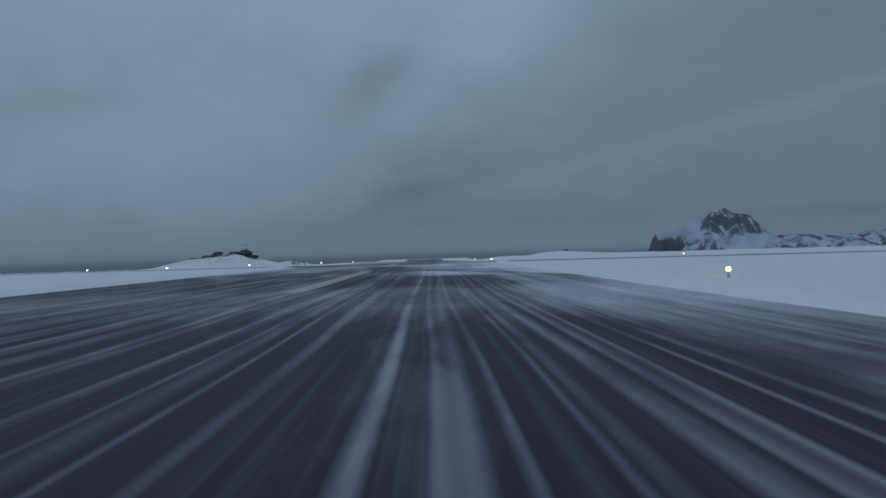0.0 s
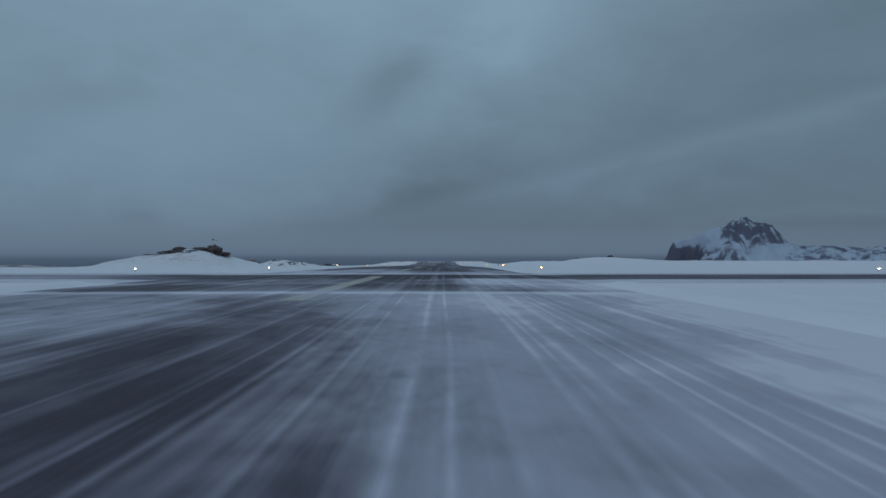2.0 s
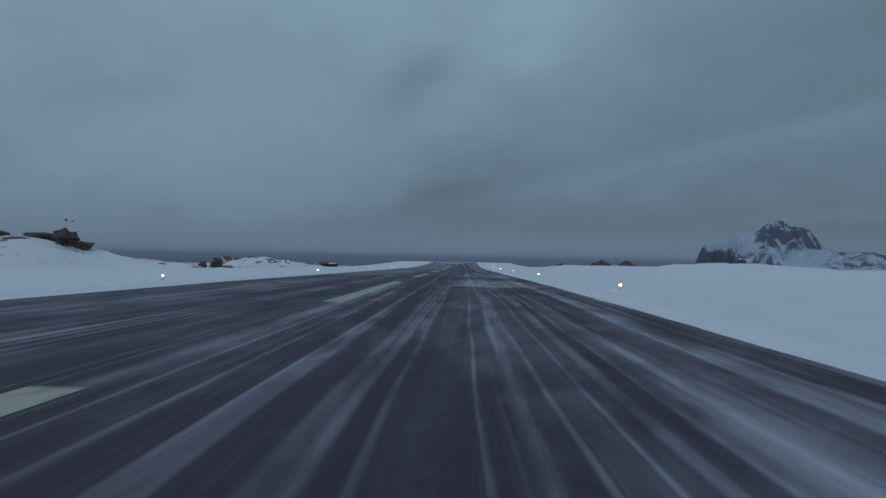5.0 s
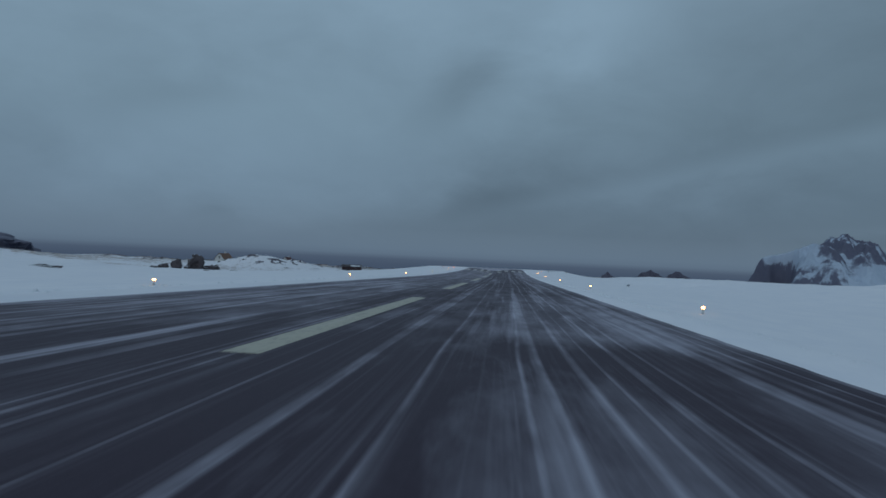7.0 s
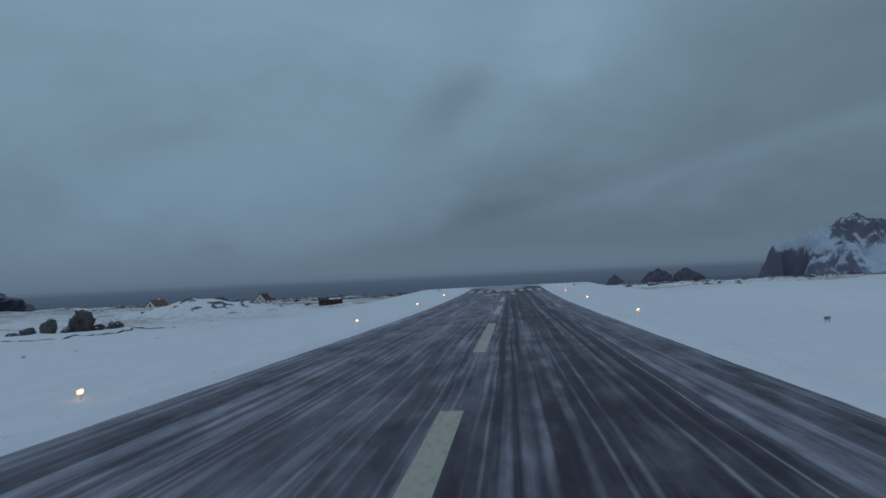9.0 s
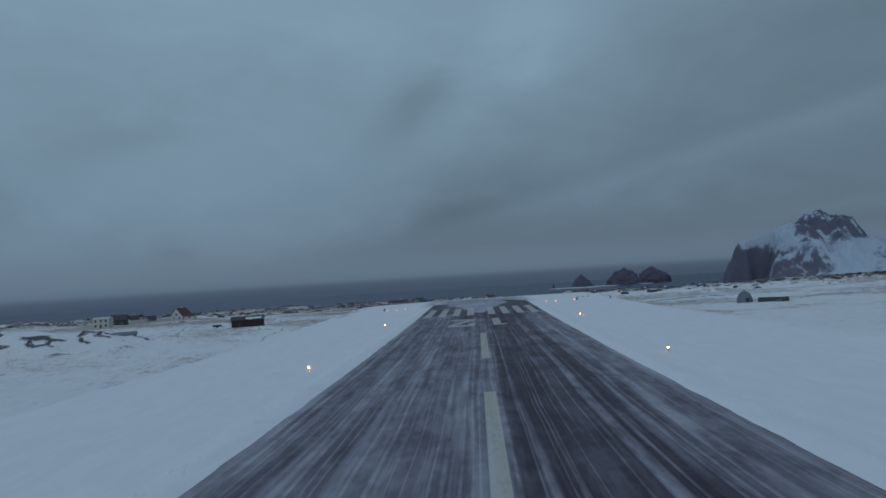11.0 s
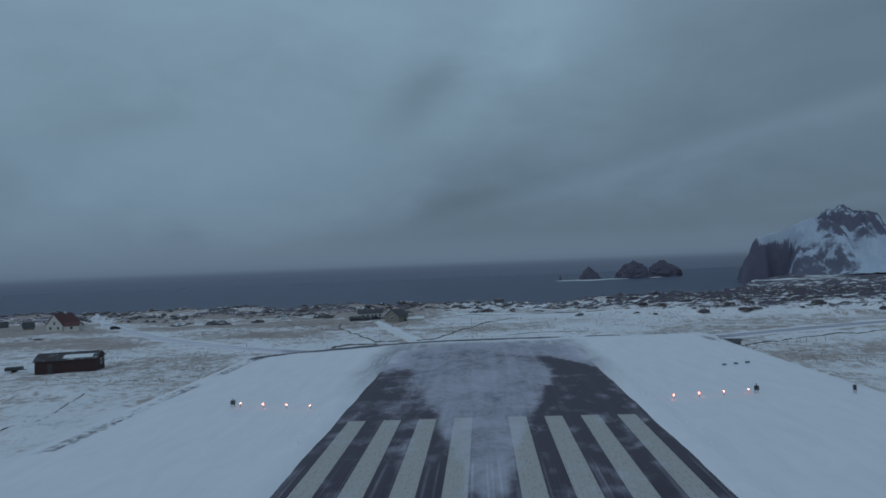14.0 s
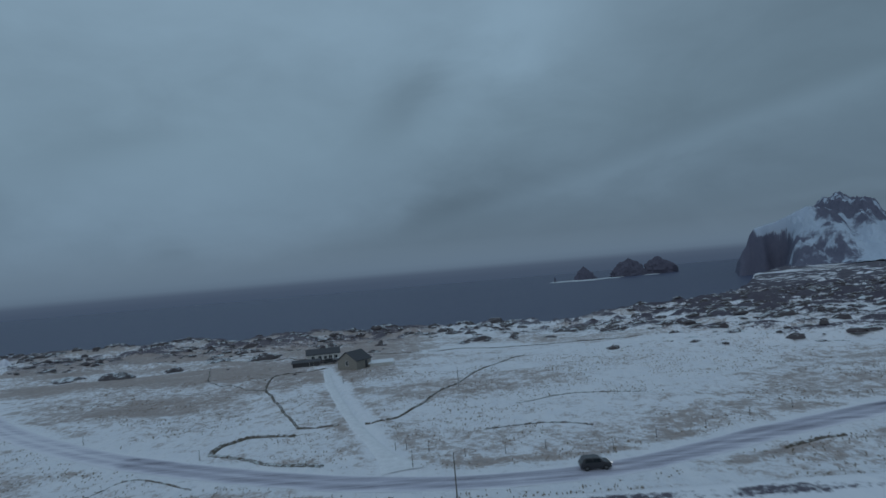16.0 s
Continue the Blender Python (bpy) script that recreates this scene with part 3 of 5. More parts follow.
    rock = w * smooth((crag - 0.58) / 0.2) * (0.22 + 0.46 * far + 0.14 * smooth((y - 850) / 100)) * smooth((y - 600) / 140) + smooth(c / 25) * 0.8 * (1 - smooth((y - 1300) / 200)) + 0.62 * smooth((c + 170) / 110) * smooth((x - 120) / 80) * smooth((fbm(x / 24, y / 15, 3, 3, True) - 0.62) / 0.12)
    frayed = 0.72 + 0.5 * smooth((vnoise(x / 5, y / 5, 1) - 0.3) / 0.4)
    rim = 1.9 + 0.5 * smooth(-x / 10) * smooth((y - 540) / 10)
    rock = rock + (1 - 0.45 * smooth((x - 8) / 12)) * np.exp(-((signed + 0.3) / rim) ** 2) * frayed * (0.40 * smooth((y - 410) / 60) + 0.12 * smooth((y - 455) / 50) + 0.56 * smooth((y - 545) / 12)) + (0.02 + 0.40 * smooth((lump - 0.58) / 0.2)) * smooth((y - 980) / 150) + 0.58 * shore * smooth((lump - 0.64) / 0.14) * (1 - bed)
    knap = np.exp(-((x + 104) / 30) ** 4 - ((y - 484) / 17) ** 4)
    rock = rock + 0.80 * knap * smooth((burr - 0.69) / 0.1)
    z = z + knap * np.maximum(burr - 0.62, 0) * 4.5
    # stones and thin turf along the brow of the near knoll
    brow = np.exp(-((x + 80) / 19) ** 4 - ((y - 236 - 0.25 * (x + 80)) / 9) ** 2)
    rock = rock + brow * (0.34 + 0.5 * smooth((burr - 0.56) / 0.14))
    grass = np.maximum(grass, 0.42 * np.exp(-((x + 82) / 24) ** 4 - ((y - 226) / 14) ** 2))
    ridge = np.exp(-((x - 72) / 22) ** 2 - ((y - 250) / 34) ** 2)
    rock = rock + ridge * 0.62 * smooth((burr - 0.66) / 0.1)
    return z, np.clip(grass, 0, 1), np.clip(rock, 0, 1)


def gz(x, y):
    return float(land(np.array([x]), np.array([y]))[0][0])


def sheet(name, xs, ys, fn, material, kind_label, smooth_shade=True):
    """One grid mesh over the given lines, with heights and masks from fn."""
    X, Y = np.meshgrid(xs, ys, indexing="ij")
    Z, masks = fn(X, Y)
    n, m = X.shape
    me = bpy.data.meshes.new(name)
    idx = np.arange(n * m).reshape(n, m)
    quads = np.stack([idx[:-1, :-1], idx[1:, :-1], idx[1:, 1:], idx[:-1, 1:]], -1).reshape(-1, 4)
    me.vertices.add(n * m)
    me.vertices.foreach_set("co", np.stack([X, Y, Z], -1).astype(np.float32).ravel())
    me.loops.add(quads.size)
    me.loops.foreach_set("vertex_index", quads.ravel().astype(np.int32))
    me.polygons.add(len(quads))
    me.polygons.foreach_set("loop_start", np.arange(0, quads.size, 4, dtype=np.int32))
    me.polygons.foreach_set("loop_total", np.full(len(quads), 4, dtype=np.int32))
    me.update(calc_edges=True)
    me.polygons.foreach_set("use_smooth", [smooth_shade] * len(quads))
    for key, val in masks.items():
        a = me.attributes.new(key, "FLOAT", "POINT")
        a.data.foreach_set("value", np.broadcast_to(val, X.shape).astype(np.float32).ravel())
    me.materials.append(material)
    ob = new(name, me)
    return tagged(ob, kind_label, "ground", kind="structure")


def lines(*spans):
    """Grid lines: (start, end, step) spans joined."""
    out = []
    for a, b, s in spans:
        out += list(np.arange(a, b, s))
    return np.array(out + [spans[-1][1]], float)


def build_ground():
    xs = lines((-4000, -900, 150), (-900, -400, 25), (-400, -180, 6), (-180, -60, 1.6), (-60, -40, 1.5), (-40, -18, 1.2), (-18, -12, 0.5), (-12, 12, 3), (12, 18, 0.5),
               (18, 40, 1.2), (40, 60, 1.5), (60, 180, 2.5), (180, 420, 4), (420, 1200, 12), (1200, 4500, 150))
    ys = lines((-400, -60, 10), (-60, 180, 1.5), (180, 560, 1.8), (560, 720, 1.3), (720, 960, 2), (960, 1300, 4), (1300, 2000, 12), (2000, 4500, 100))

    def fn(X, Y):
        z, g, r = land(X, Y)
        half = np.where(X > 0, 16.8, 18.6) + 2.0 * (fbm(X / 7, Y / 9, 3, 1) - 0.5)
        sw = 0.78 * smooth((half - np.abs(X)) / 4.0) * smooth((Y - 512) / 26) * (1 - smooth((Y - 558) / 4))
        return z, {"grass": g, "rock": r, "swept": sw}

    sheet("ground", xs, ys, fn, M_SNOW, "snow-covered airfield strip and rough fields of winter grass")


build_ground()


def runway_snow(X, Y):
    """How much loose snow lies on the runway at a place, and how far it lies in patches rather than streaks."""
    # loose snow along the runway: little at first, blown patches before the crossing, a drift beyond it
    d = np.interp(Y, [-300, -26, -19, -12, -4, 1, 10, 14, 23, 25, 28, 34, 45, 51, 54, 60, 66, 72, 74, 85.4, 86.8, 90, 96, 104, 112, 125, 150, 188, 192, 204, 210, 240, 270, 360, 480],
                  [0.02, 0.02, 0.08, 0.36, 0.42, 0.20, 0.22, 0.50, 0.56, 0.52, 0.66, 0.70, 0.54, 0.58, 0.40, 0.42, 0.46, 0.40, 0.06, 0.08, 1.05, 0.80, 0.66, 0.58, 0.46, 0.36, 0.30, 0.30, 0.20, 0.20, 0.30, 0.30, 0.38, 0.46, 0.47])
    soft = np.interp(Y, [-300, -18, -10, 6, 14, 40, 60, 71, 74, 85, 87, 104, 118, 132, 250, 330, 478, 494], [0.12, 0.12, 0.42, 0.32, 0.66, 0.75, 0.66, 0.5, 0.10, 0.12, 0.9, 0.88, 0.6, 0.12, 0.12, 0.30, 0.30, 1.0])
    patch = fbm(X / 3.4 + Y / 40, Y / 8, 3, 0) - 0.5
    sand = smooth((Y - 12) / 4) * (1 - smooth((Y - 72) / 3))
    d = d + 0.75 * patch * sand + 0.40 * smooth((np.abs(X) - 10.5) / 3.5) * smooth((Y - 26) / 6) * (1 - smooth((Y - 63) / 3))
    d = d + 0.24 * sand * (smooth((X - 2.5) / 5) - 0.35) + 0.16 * smooth((Y - 36) / 5) * (1 - smooth((Y - 53) / 2))
    d = d + 0.22 * smooth((X - 4.4) / 0.8) * (1 - smooth((X - 8.5) / 1.5)) * smooth((Y - 11) / 2) * (1 - smooth((Y - 23.5) / 1.0))
    d = d - 0.13 * (1 - smooth((X - 2.0) / 3.0)) * smooth((Y - 10) / 3) * (1 - smooth((Y - 40) / 8)) + 0.5 * smooth((X - 9.5) / 4.5) * smooth((Y - 8) / 6) * (1 - smooth((Y - 30) / 6))
    soft = soft * (1 - 0.6 * (1 - smooth((X - 1.5) / 3.0)) * smooth((Y - 8) / 3) * (1 - smooth((Y - 36) / 8)))
    d = d - 0.42 * np.exp(-((Y - 25.5 + (X - 5.5) * 2.0) / 2.2) ** 2) * smooth((X - 3.6) / 1.2)
    d = d + 0.28 * smooth((X - 5.6) / 2.0) * smooth((Y - 54) / 3) * (1 - smooth((Y - 72) / 3))
    d = d + 0.55 * np.exp(-((Y - 52.8 + 0.5 * patch) / 0.9) ** 2)
    d = d + 0.22 * (vnoise(Y / 0.9, X / 30, 2) - 0.5) * smooth((Y - 53) / 2) * (1 - smooth((Y - 70) / 8))
    d = d + 0.20 * (vnoise(Y / 1.6, X / 22, 1) - 0.45) * smooth((Y - 73) / 2) * (1 - smooth((Y - 84) / 2))
    soft = soft + 0.5 * (vnoise(Y / 1.6, X / 22, 1) > 0.55) * smooth((Y - 73) / 2) * (1 - smooth((Y - 84) / 2)) * 0.5
    drifted = smooth((Y - 86.5) / 1.5) * (1 - smooth((Y - 118) / 18))
    d = d + drifted * (0.70 * patch + 0.06 - 0.08 * smooth((X - 6) / 3) + 0.16 * smooth(-X / 6) + 0.35 * np.exp(-(X / 1.5) ** 2) * (1 - smooth((Y - 104) / 6)) - 0.30 * smooth((Y - 101.5) / 1.5) * (1 - smooth((np.abs(X - 4.0) - 3.6) / 2.0)))
    d = d + 0.13 * (1 - smooth((Y - 10) / 8)) * (2.2 * smooth((X - 7.5) / 3) + 0.5 * smooth((X - 4.5) / 2) + 0.4 * smooth((-X) / 5))
    d = d + 0.26 * smooth((X - 4.5) / 1.0) * (1 - smooth((X - 11) / 2)) * smooth((Y - 170) / 3) * (1 - smooth((Y - 188) / 16))
    d = d + 0.16 * smooth((X - 5.4) / 0.8) * smooth((Y - 204) / 5) * (1 - smooth((Y - 236) / 20))
    d = d - 0.17 * smooth((Y - 250) / 30) * smooth((X - 0.3) / 1.0) * (1 - smooth((X - 7) / 3))
    d = d + 0.12 * smooth((-X - 2) / 3) * smooth((Y - 200) / 10) * (1 - smooth((Y - 262) / 20))
    # at the end: snow in a wedge between two swept lobes that bend away, then a full cover
    wob = 1.5 * (fbm(X / 5, Y / 6, 3, 2) - 0.5)
    in_r = np.interp(Y, [484, 487, 504, 528, 541], [-0.2, 0.3, 2.6, 7.3, 6.6])
    in_l = np.interp(Y, [484, 487, 505, 531, 540], [0.3, 0.7, 3.8, 8.9, 10.5])
    out_r = 14.6 - 6.0 * smooth((Y - 524) / 20)
    lobe_r = smooth((X - in_r + wob) / 1.1) * (1 - smooth((X - out_r + 0.6 * wob) / 1.0)) * (1 - smooth((Y - 538 + 2 * wob) / 6))
    lobe_l = smooth((-X - in_l + wob) / 1.1) * (1 - smooth((-X - 15.0 + 4.0 * smooth((Y - 527) / 12)) / 1.0)) * (1 - smooth((Y - 529 + 2 * wob) / 8))
    lobe_l = lobe_l * (1 - 0.55 * np.exp(-((X + 8.6 + 0.5 * wob) / 1.5) ** 2) * smooth((Y - 498) / 8))
    lobe = np.clip(lobe_r + lobe_l, 0, 1)
    end = smooth((Y - 483) / 5)
    d_end = lobe * (0.16 + 0.80 * (fbm(X / 1.6, Y / 2.4, 3, 1) - 0.42)) + (1 - lobe) * (0.68 - 0.06 * smooth((Y - 524) / 14) + 0.16 * wob)
    d_end = d_end + 0.32 * smooth((np.abs(X) - 9.5 + wob) / 4.5) * smooth((Y - 532) / 9) + 0.12 * smooth((Y - 548) / 8)
    d = d * (1 - end) + d_end * end
    d = d - 0.22 * smooth((Y - 462) / 14) * (1 - end) * (1 - smooth((np.abs(X - 2) - 5) / 4))
    d = d + smooth((np.abs(X) - 12.6) / 2.0) * 0.12 * (1 - end)
    return np.clip(d, 0, 1.6), np.clip(soft, 0, 1)


def build_runway():
    xs = lines((-14.6, 14.6, 0.73))
    ys = lines((-300, 6, 1.5), (6, 130, 0.5), (130, 478, 1.5), (478, 560, 0.6))

    def fn(X, Y):
        z = runway_z(Y) - 0.02 + 0.06 * (1 - (X / 14) ** 2)
        z = z - 0.1 * smooth((np.abs(X) - 13.6) / 0.9) * smooth((np.abs(Y - 80) - 15.5) / 2.5)
        z = z - 0.05 * smooth((Y - 552) / 8)
        d, soft = runway_snow(X, Y)
        return z, {"drift": d, "soft": soft}

    sheet("runway", xs, ys, fn, M_ASPHALT, "dark asphalt runway streaked with blowing powder snow")


build_runway()


def build_crossing():
    xs = np.concatenate([np.arange(-300, -20, 2.5), np.arange(-20, -14.5, 0.9), [-14.3]])
    for sgn in (-1, 1):
        gx = xs if sgn < 0 else -xs[::-1]
        ys = lines((63.5, 96.5, 0.75))

        def fn(X, Y):
            z, _, _ = land(X, np.full_like(Y, 80.0) * 0 + Y)
            z = z + 0.12 * (np.abs(Y - 80) < 15) + 0.02 - 0.3 * smooth((np.abs(Y - 80) - 15.2) / 1.3)
            k = 1 - smooth((np.abs(X) - 14.9) / 4)
            z = z * (1 - k) + k * (runway_z(Y) - 0.035 - 0.3 * smooth((np.abs(Y - 80) - 15.2) / 1.3))
            d = 0.30 + 0.72 * smooth((np.abs(Y - 79.0) - 6.6) / 2.5) + 0.3 * (fbm(X / 9, Y / 3, 3, 1) - 0.5) + 0.15 * smooth((X - 30) / 60) + 0.3 * smooth((-X - 14) / 12)
            return z, {"drift": np.clip(d, 0, 1), "soft": 0.15 + 0.6 * smooth((np.abs(Y - 79.0) - 6.0) / 3)}

        sheet("crossing_runway", gx, ys, fn, M_CROSS, "dark asphalt crossing runway with blown snow")


build_crossing()


def ribbon(name, x0, x1, y0, y1, material, lift=0.066, taper=None):
    """A painted patch that follows the runway's surface; taper gives x-shift and y for its far end."""
    n = max(2, int((y1 - y0) / 0.7))
    bm = bmesh.new()
    rows = []
    for i in range(n + 1):
        y = y0 + (y1 - y0) * i / n
        s = (taper or 0.0) * i / n
        rows.append([bm.verts.new((x + s, y, float(runway_z(np.array([y]))[0]) - 0.02 + 0.06 * (1 - (x / 14) ** 2) + lift - 0.055)) for x in (x0, (x0 + x1) / 2, x1)])
    for a, b in zip(rows, rows[1:]):
        for j in range(2):
            bm.faces.new((a[j], a[j + 1], b[j + 1], b[j]))
    ob = part(name, bm, material)
    at = np.empty(len(ob.data.vertices) * 3, np.float32)
    ob.data.vertices.foreach_get("co", at)
    at = at.reshape(-1, 3)
    for key, val in zip(("drift", "soft"), runway_snow(at[:, 0], at[:, 1])):
        ob.data.attributes.new(key, "FLOAT", "POINT").data.foreach_set("value", val.astype(np.float32))
    return ob


for k in range(-3, 9):
    end = 27.0 + 51.0 * k
    if not 60 < end < 70:
        tagged(ribbon("centreline_stripe", -0.45, 0.45, end - 30.5, end, M_YELLOW), "pale yellow painted runway centreline stripe", "runway marking", "centreline stripes", "structure")
for k in range(8):
    x = (1 if k > 3 else -1) * (2.38 + 3.17 * (k - 4 if k > 3 else 3 - k))
    tagged(ribbon("threshold_bar", x - 0.79, x + 0.79, 478.5, 506, M_WHITE), "pale painted threshold bar on runway asphalt", "runway marking", "threshold bars", "structure")


def numeral(name, pieces, label):
    """A painted numeral that faces the far approach; pieces are (x0, x1, y0, y1, shift)."""
    root = tagged(new(name), label, "runway marking", kind="structure")
    for x0, x1, y0, y1, s in pieces:
        o = ribbon("stroke", x0, x1, y0, y1, M_WHITE, 0.066, s)
        o.parent = root
    return root


numeral("runway_numeral_two", [(-6.1, -1.35, 449.5, 452.6, 0), (-6.1, -4.9, 452.6, 454.4, 0.25), (-5.9, -4.3, 454.4, 464.0, 3.0), (-6.0, -1.35, 464.0, 466.6, 0), (-2.5, -1.35, 452.6, 456, 0)], "pale painted numeral two on the runway")
numeral("runway_numeral_one", [(2.0, 3.4, 449.5, 466.5, 0), (3.4, 4.3, 449.5, 452.0, 0)], "pale painted numeral one on the runway")

# ---- sea ----
bm = bmesh.new()
bmesh.ops.create_grid(bm, x_segments=40, y_segments=40, size=7000)
for v in bm.verts:
    v.co.z = SEA_Z
tagged(part("sea", bm, M_SEA), "dark grey-blue winter sea with low swell", "sea", kind="structure")

# ---- mountain, islets, headland ----
MT_X = [985, 1003, 1014, 1034, 1052, 1066, 1082, 1145, 1250, 1280, 1354, 1385, 1410, 1430, 1452, 1517, 1550, 1590, 1650, 1830, 1964, 2150, 2600, 3200]
MT_Z = [-140, -122, -66, -34, -10, 30, 52, 68, 92, 106, 138, 146, 160, 138, 128, 128, 104, 52, 34, 34, 22, 48, 60, 90]


def build_mountain():
    xs = lines((820, 960, 20), (960, 1700, 5), (1700, 2400, 14), (2400, 3600, 60))
    ys = lines((2420, 2700, 14), (2700, 2910, 8), (2910, 3080, 3.0), (3080, 3240, 6), (3240, 3900, 30))

    def fn(X, Y):
        u = X * 2650 / (Y - 450)
        u = u + 16 * (fbm(X / 45, Y / 45, 3, 1) - 0.5) + 9 * (fbm(X / 13, Y / 13, 3, 2) - 0.5)
        crest = np.interp(u, MT_X, MT_Z)
        base = -122 + 52 * smooth((u - 1230) / 220)
        crest = np.maximum(crest, base)
        wall = 1 - smooth((u - 1160) / 90)
        low = 1 - smooth((u - 1330) / 120)
        jag = 120 * (fbm(X / 75, Y / 200, 2, 3) - 0.5)
        steep = smooth((Y - 2975 - jag) / 44)
        slope = smooth((Y - 2560 - jag * 1.5) / 520) ** 0.8
        step = smooth((Y - 2860 - jag) / 30) * 0.42
        f = wall * steep + (1 - wall) * np.maximum(slope, step * low)
        z = base + (crest - base) * f
        high = smooth((z - 30) / 60)
        ridge = fbm(X / 46, Y / 60, 4, 1, True)
        z = z + (ridge - 0.6) * 44 * high * (1 - smooth((Y - 3080) / 80)) * (1 - wall)
        z = z + (fbm(X / 19, Y / 19, 3, 2, True) - 0.5) * 16 * smooth((z + 100) / 60) + (fbm(X / 11, Y / 11, 2, 0, True) - 0.5) * 9 * high
        z = z - smooth((Y - 3330) / 450) * (z + 122)
        # bare rock: the sea wall, its mottled lower brow and the summit crags
        crag = fbm(X / 27, Y / 30, 4, 2)
        mott = fbm(X / 34, Y / 40, 4, 0)
        rock = np.where(u < 1090, 0.95, 0.0)
        rock = np.maximum(rock, 0.95 * (1 - smooth((u - 1190 - 40 * (crag - 0.5)) / 40)) * (1 - smooth((steep - 0.80 - 0.12 * (crag - 0.5)) / 0.1)))
        foot = smooth((u - 1150) / 40) * smooth((1400 + 90 * (mott - 0.5) - u) / 40) * smooth((22 - 0.34 * np.maximum(u - 1230, 0) - z + 34 * (crag - 0.5)) / 12)
        rock = np.maximum(rock, foot * (0.46 + 0.47 * smooth((fbm(X / 15, Y / 22, 3, 1) - 0.42) / 0.16)))
        brow = smooth((u - 1100) / 40) * (1 - smooth((u - 1380 - 160 * (crag - 0.5)) / 130)) * smooth((20 - z + 90 * (crag - 0.5)) / 50)
        rock = np.maximum(rock, brow * (0.50 + 0.40 * smooth((crag - 0.36) / 0.25)))
        top = smooth((u - 1255 + 40 * (mott - 0.5)) / 30) * (1 - smooth((u - 1595) / 30)) * smooth((z - 34 + 50 * (crag - 0.5)) / 26)
        rock = np.maximum(rock, top * (0.36 + 0.50 * smooth((crag - 0.36) / 0.2)))
        rock = np.maximum(rock, smooth((u - 1640) / 40) * 0.85 * smooth((fbm(X / 42, Y / 60, 3, 0) - 0.54) / 0.06) * smooth((z + 40) / 30))
        # a clean snow shelf behind the cliff's edge and a snow apron under the summit
        shelf = smooth((u - 1070) / 25) * (1 - smooth((u - 1290 - 60 * (crag - 0.5)) / 40)) * smooth((z - 34 + 24 * (crag - 0.5)) / 14)
        apron = smooth((u - 1440 - 80 * (mott - 0.5)) / 60) * (1 - smooth((u - 1600) / 40)) * (1 - smooth((z - 30 - 30 * (crag - 0.5)) / 24))
        rock = np.maximum(rock, (0.35 + 0.14 * smooth((mott - 0.42) / 0.2)) * smooth((u - 1130) / 60))
        rock = rock * (1 - 0.85 * np.maximum(shelf, 0.7 * apron))
        return z, {"rock": np.clip(rock, 0, 1)}

    ob = sheet("mountain", xs, ys, fn, M_HAZED_MOUNTAIN, "dark craggy sea-cliff mountain dusted with snow, tinted for haze", False)
    return tagged(ob, category="mountain")


build_mountain()


def islet(name, cx, cy, rx, ry, top, seed, label, lean=0.0, sharp=1.0, stone=None):
    """A steep rock in the sea, with gullies."""
    bm = bmesh.new()
    bmesh.ops.create_icosphere(bm, subdivisions=5, radius=1.0)
    r = random.Random(seed)
    off = Vector((r.uniform(0, 50), r.uniform(0, 50), r.uniform(0, 50)))
    h = top - SEA_Z + 12
    for v in bm.verts:
        p = v.co.copy()
        t = (p.z + 1) / 2
        n = noise.fractal(p * 1.7 + off, 1.0, 2.0, 5)
        g = noise.fractal(Vector((p.x * 5, p.y * 5, p.z * 0.8)) + off, 1.0, 2.0, 4)
        k = (1 - t ** sharp) ** 0.85 * (1 + 0.20 * n + 0.12 * g)
        a = math.atan2(p.y, p.x)
        v.co = Vector((cx + lean * t * rx + math.cos(a) * k * rx, cy + math.sin(a) * k * ry, SEA_Z - 12 + h * max(0.0, t * (1 + 0.10 * n) + 0.05 * g * (1 - t))))
    return tagged(part(name, bm, stone or M_HAZED_ISLET), label, "rock islet", "sea stacks")


islet("rock_islet", 580, 4010, 60, 46, -48, 3, "dark conical rock islet in the sea", -0.15, 1.7)
islet("rock_islet", 812, 4030, 108, 66, -22, 5, "dark steep pointed rock islet in the sea", 0.0, 1.45)
islet("rock_islet", 985, 4050, 92, 60, -24, 8, "dark round-topped rock islet in the sea", -0.2, 2.1)
islet("rock_islet", 417, 3990, 10, 9, -84, 9, "small dark rock stack in the sea")
islet("rock_headland", -2070, 2560, 240, 180, 18, 12, "dark flat-topped headland across the sea, paled for haze", 0.0, 6.0, M_HAZED_HEADLAND)


def foam(cx, cy, rx, ry, seed):
    bm = bmesh.new()
    r = random.Random(seed)
    ring = []
    for i in range(60):
        a = i / 60 * math.tau
        k = 1 + 0.3 * noise.noise(Vector((math.cos(a) * 3 + seed, math.sin(a) * 3, 0)))
        ring.append(bm.verts.new((cx + rx * k * math.cos(a), cy + ry * k * math.sin(a), SEA_Z + 0.6 + r.uniform(0, 0.4))))
    bm.faces.new(ring)
    tagged(part("surf", bm, M_FOAM), "white surf breaking round a rock islet", "surf", "surf patches", "structure")


foam(556, 3920, 92, 120, 1)
foam(436, 3930, 50, 80, 2)
foam(690, 3930, 66, 70, 4)
foam(905, 3950, 40, 60, 3)


